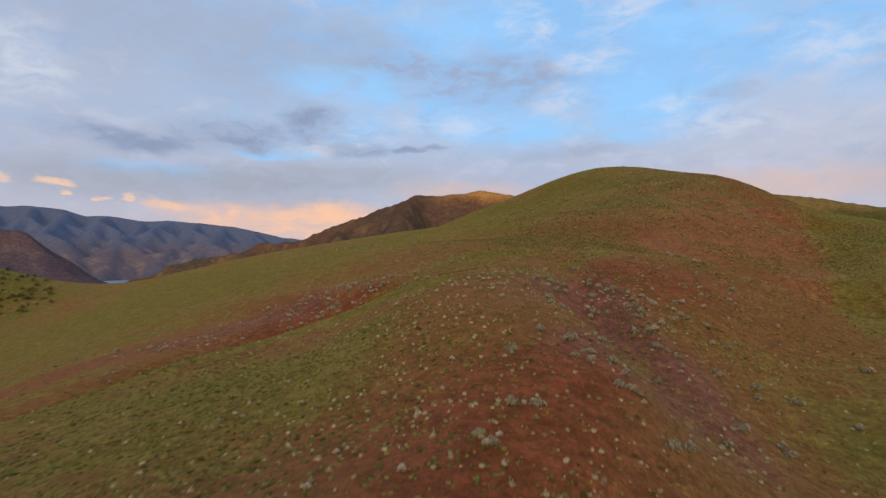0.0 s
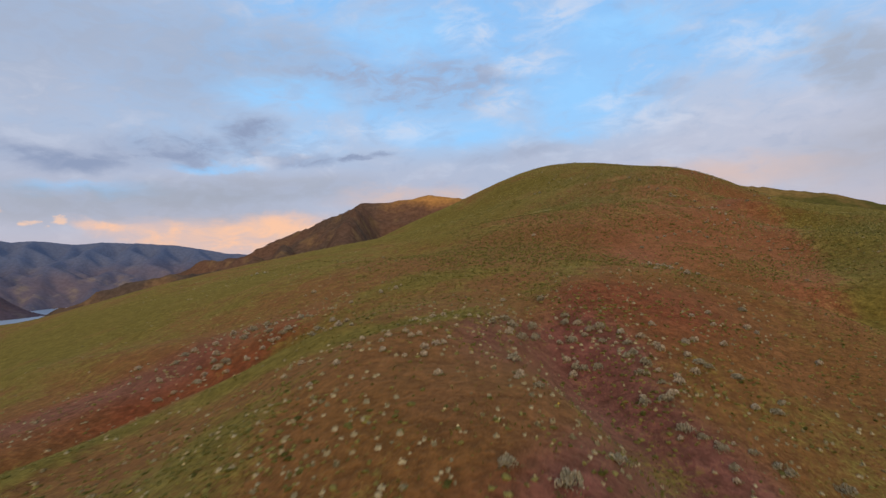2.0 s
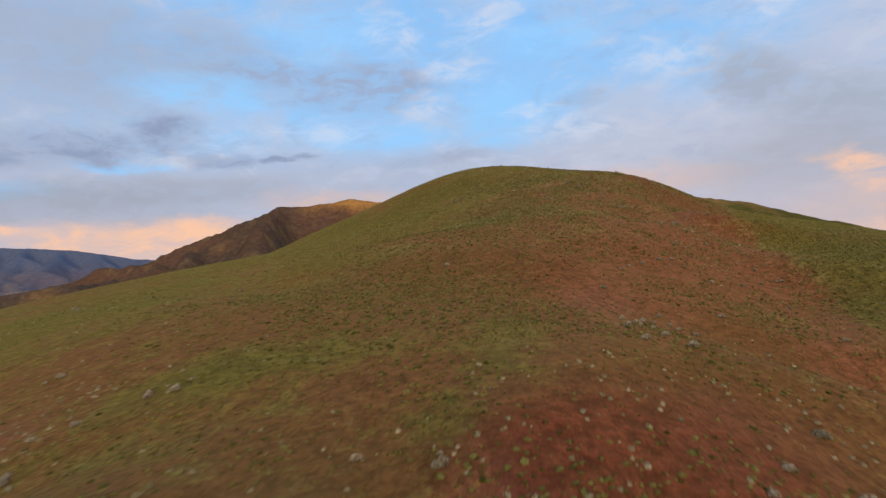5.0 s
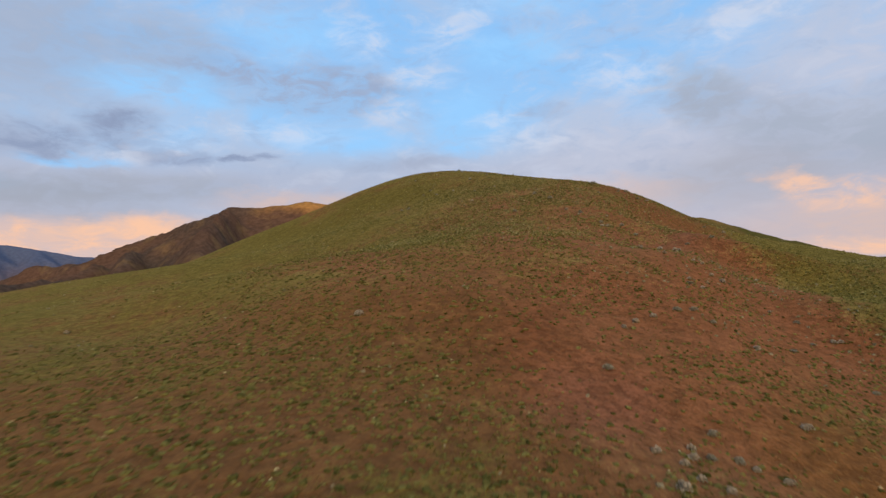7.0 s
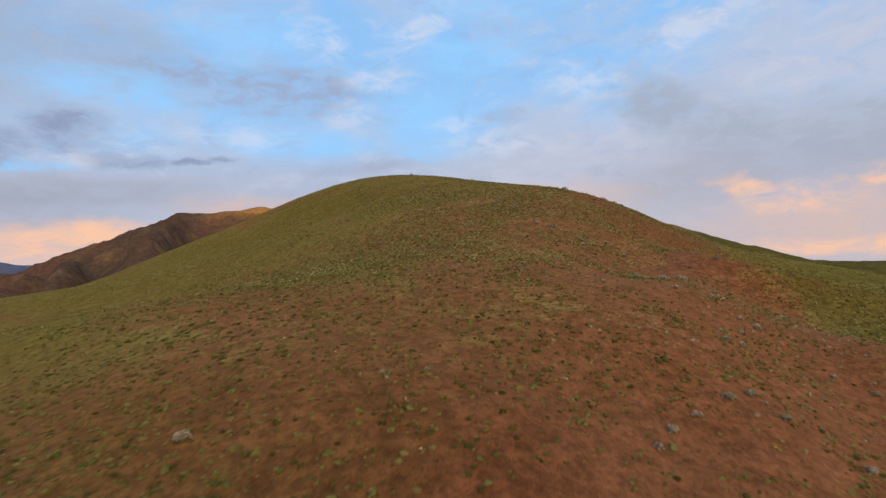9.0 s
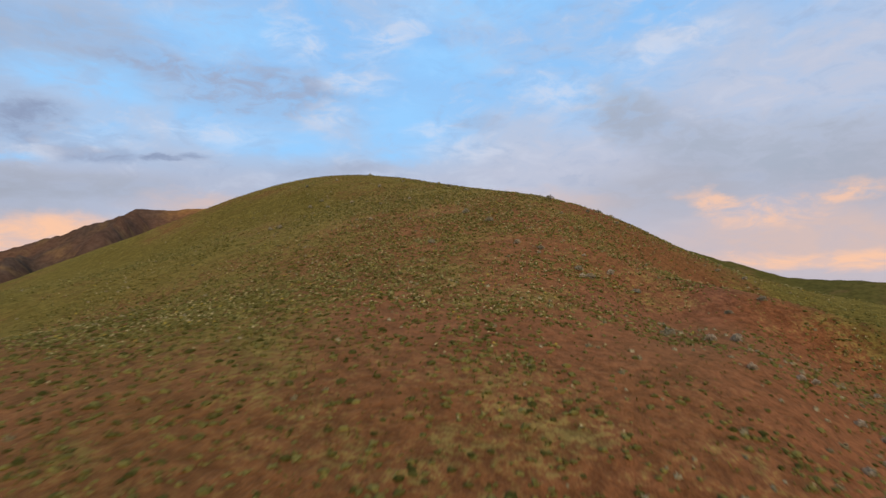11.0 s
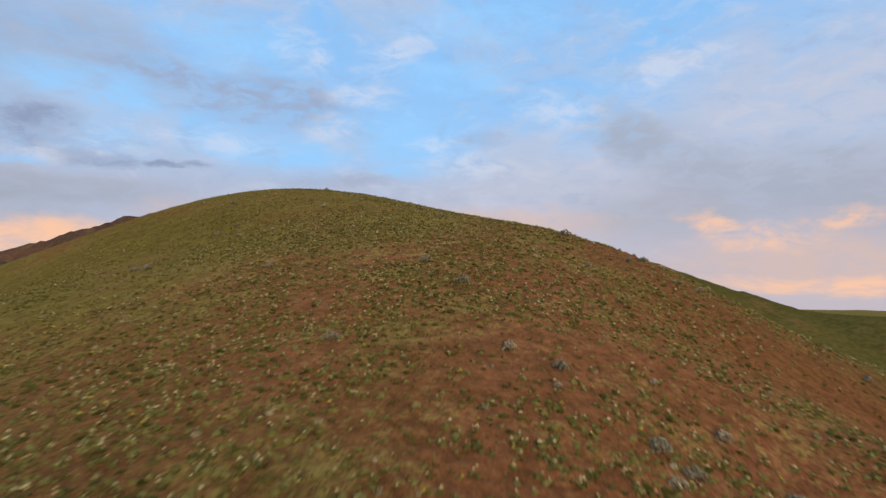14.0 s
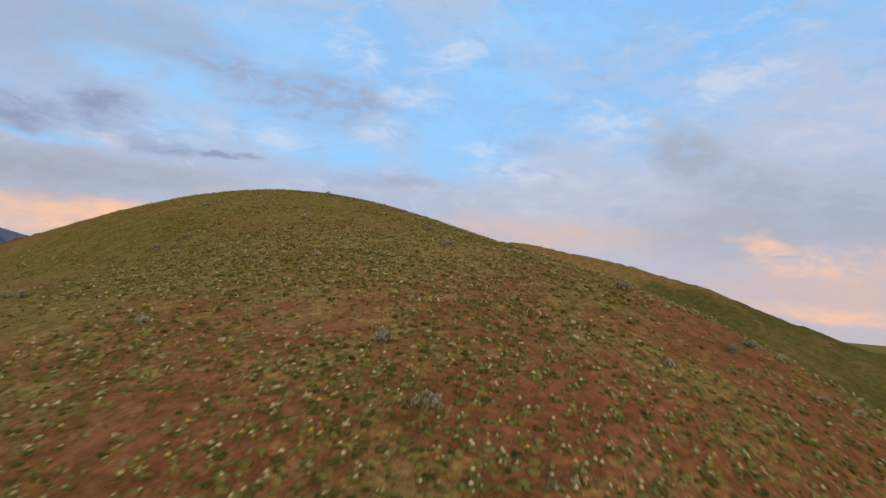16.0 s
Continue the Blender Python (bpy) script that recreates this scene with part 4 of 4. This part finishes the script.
flower_kit = np.random.default_rng(91)
FLOWERS = [
    wildflower(flower_kit, 12, 4, "leafy wildflower with a cluster of cream heads"),
    wildflower(flower_kit, 10, 2, "leafy wildflower with two cream heads on red earth"),
    wildflower(flower_kit, 14, 3, "broad-leaved cream wildflower among grass tufts"),
]
for x, y in sown(1500, (52, 96, 146, 196), flower_density, 31)[:240]:
    plant(FLOWERS[pick.integers(len(FLOWERS))], float(x), float(y), pick.uniform(0.8, 1.25))


# ---- green bushes across the hollow ----
def bush(r, wide, high, label):
    root = new("bush")
    root.empty_display_size = 0.3
    stems, leaves = [], []
    for _ in range(8):
        c, s = around(r)
        stems.append((*spike((0.05 * c, 0.05 * s, -0.1), (wide * 0.3 * c, wide * 0.3 * s, high * r.uniform(0.5, 0.8)), 0.09), 0))
    for _ in range(150):
        c, s = around(r)
        q = math.sqrt(r.uniform(0, 1))
        at = (wide * 0.48 * q * c, wide * 0.48 * q * s, high * math.sqrt(max(0.05, 1 - q * q)) * r.uniform(0.45, 1.0))
        leaves.append((*blade(at, (c, s, r.uniform(-0.3, 1.2)), r.uniform(0.25, 0.5), r.uniform(0.2, 0.35), 0.2), 0))
    part("stems", gather(stems), [BARK], root, "dark woody stems")
    part("foliage", gather(leaves), [BUSH_LEAF], root, "dark green leaves")
    return tagged(root, label, "bush", "bushes across the hollow")


BUSH_LEAF = plant_material("bush_leaf", (0.055, 0.070, 0.018), (0.11, 0.115, 0.036), seep=0.3)
bush_kit = np.random.default_rng(17)
BUSHES = [bush(bush_kit, 2.6, 1.7, "dark green bush in the grassy hollow"), bush(bush_kit, 1.8, 1.3, "small dark green bush on the far shoulder")]
HOLLOW = ((-160, 208), (-166, 214), (-172, 222), (-156, 200), (-150, 206), (-163, 225), (-170, 205), (-147, 190), (-154, 214), (-176, 212), (-158, 194), (-144, 198), (-168, 198), (-162, 202))
for x, y in HOLLOW:
    for _ in range(4):
        plant(BUSHES[pick.integers(2)], x + pick.uniform(-5, 5), y + pick.uniform(-5, 5), pick.uniform(0.5, 1.15))
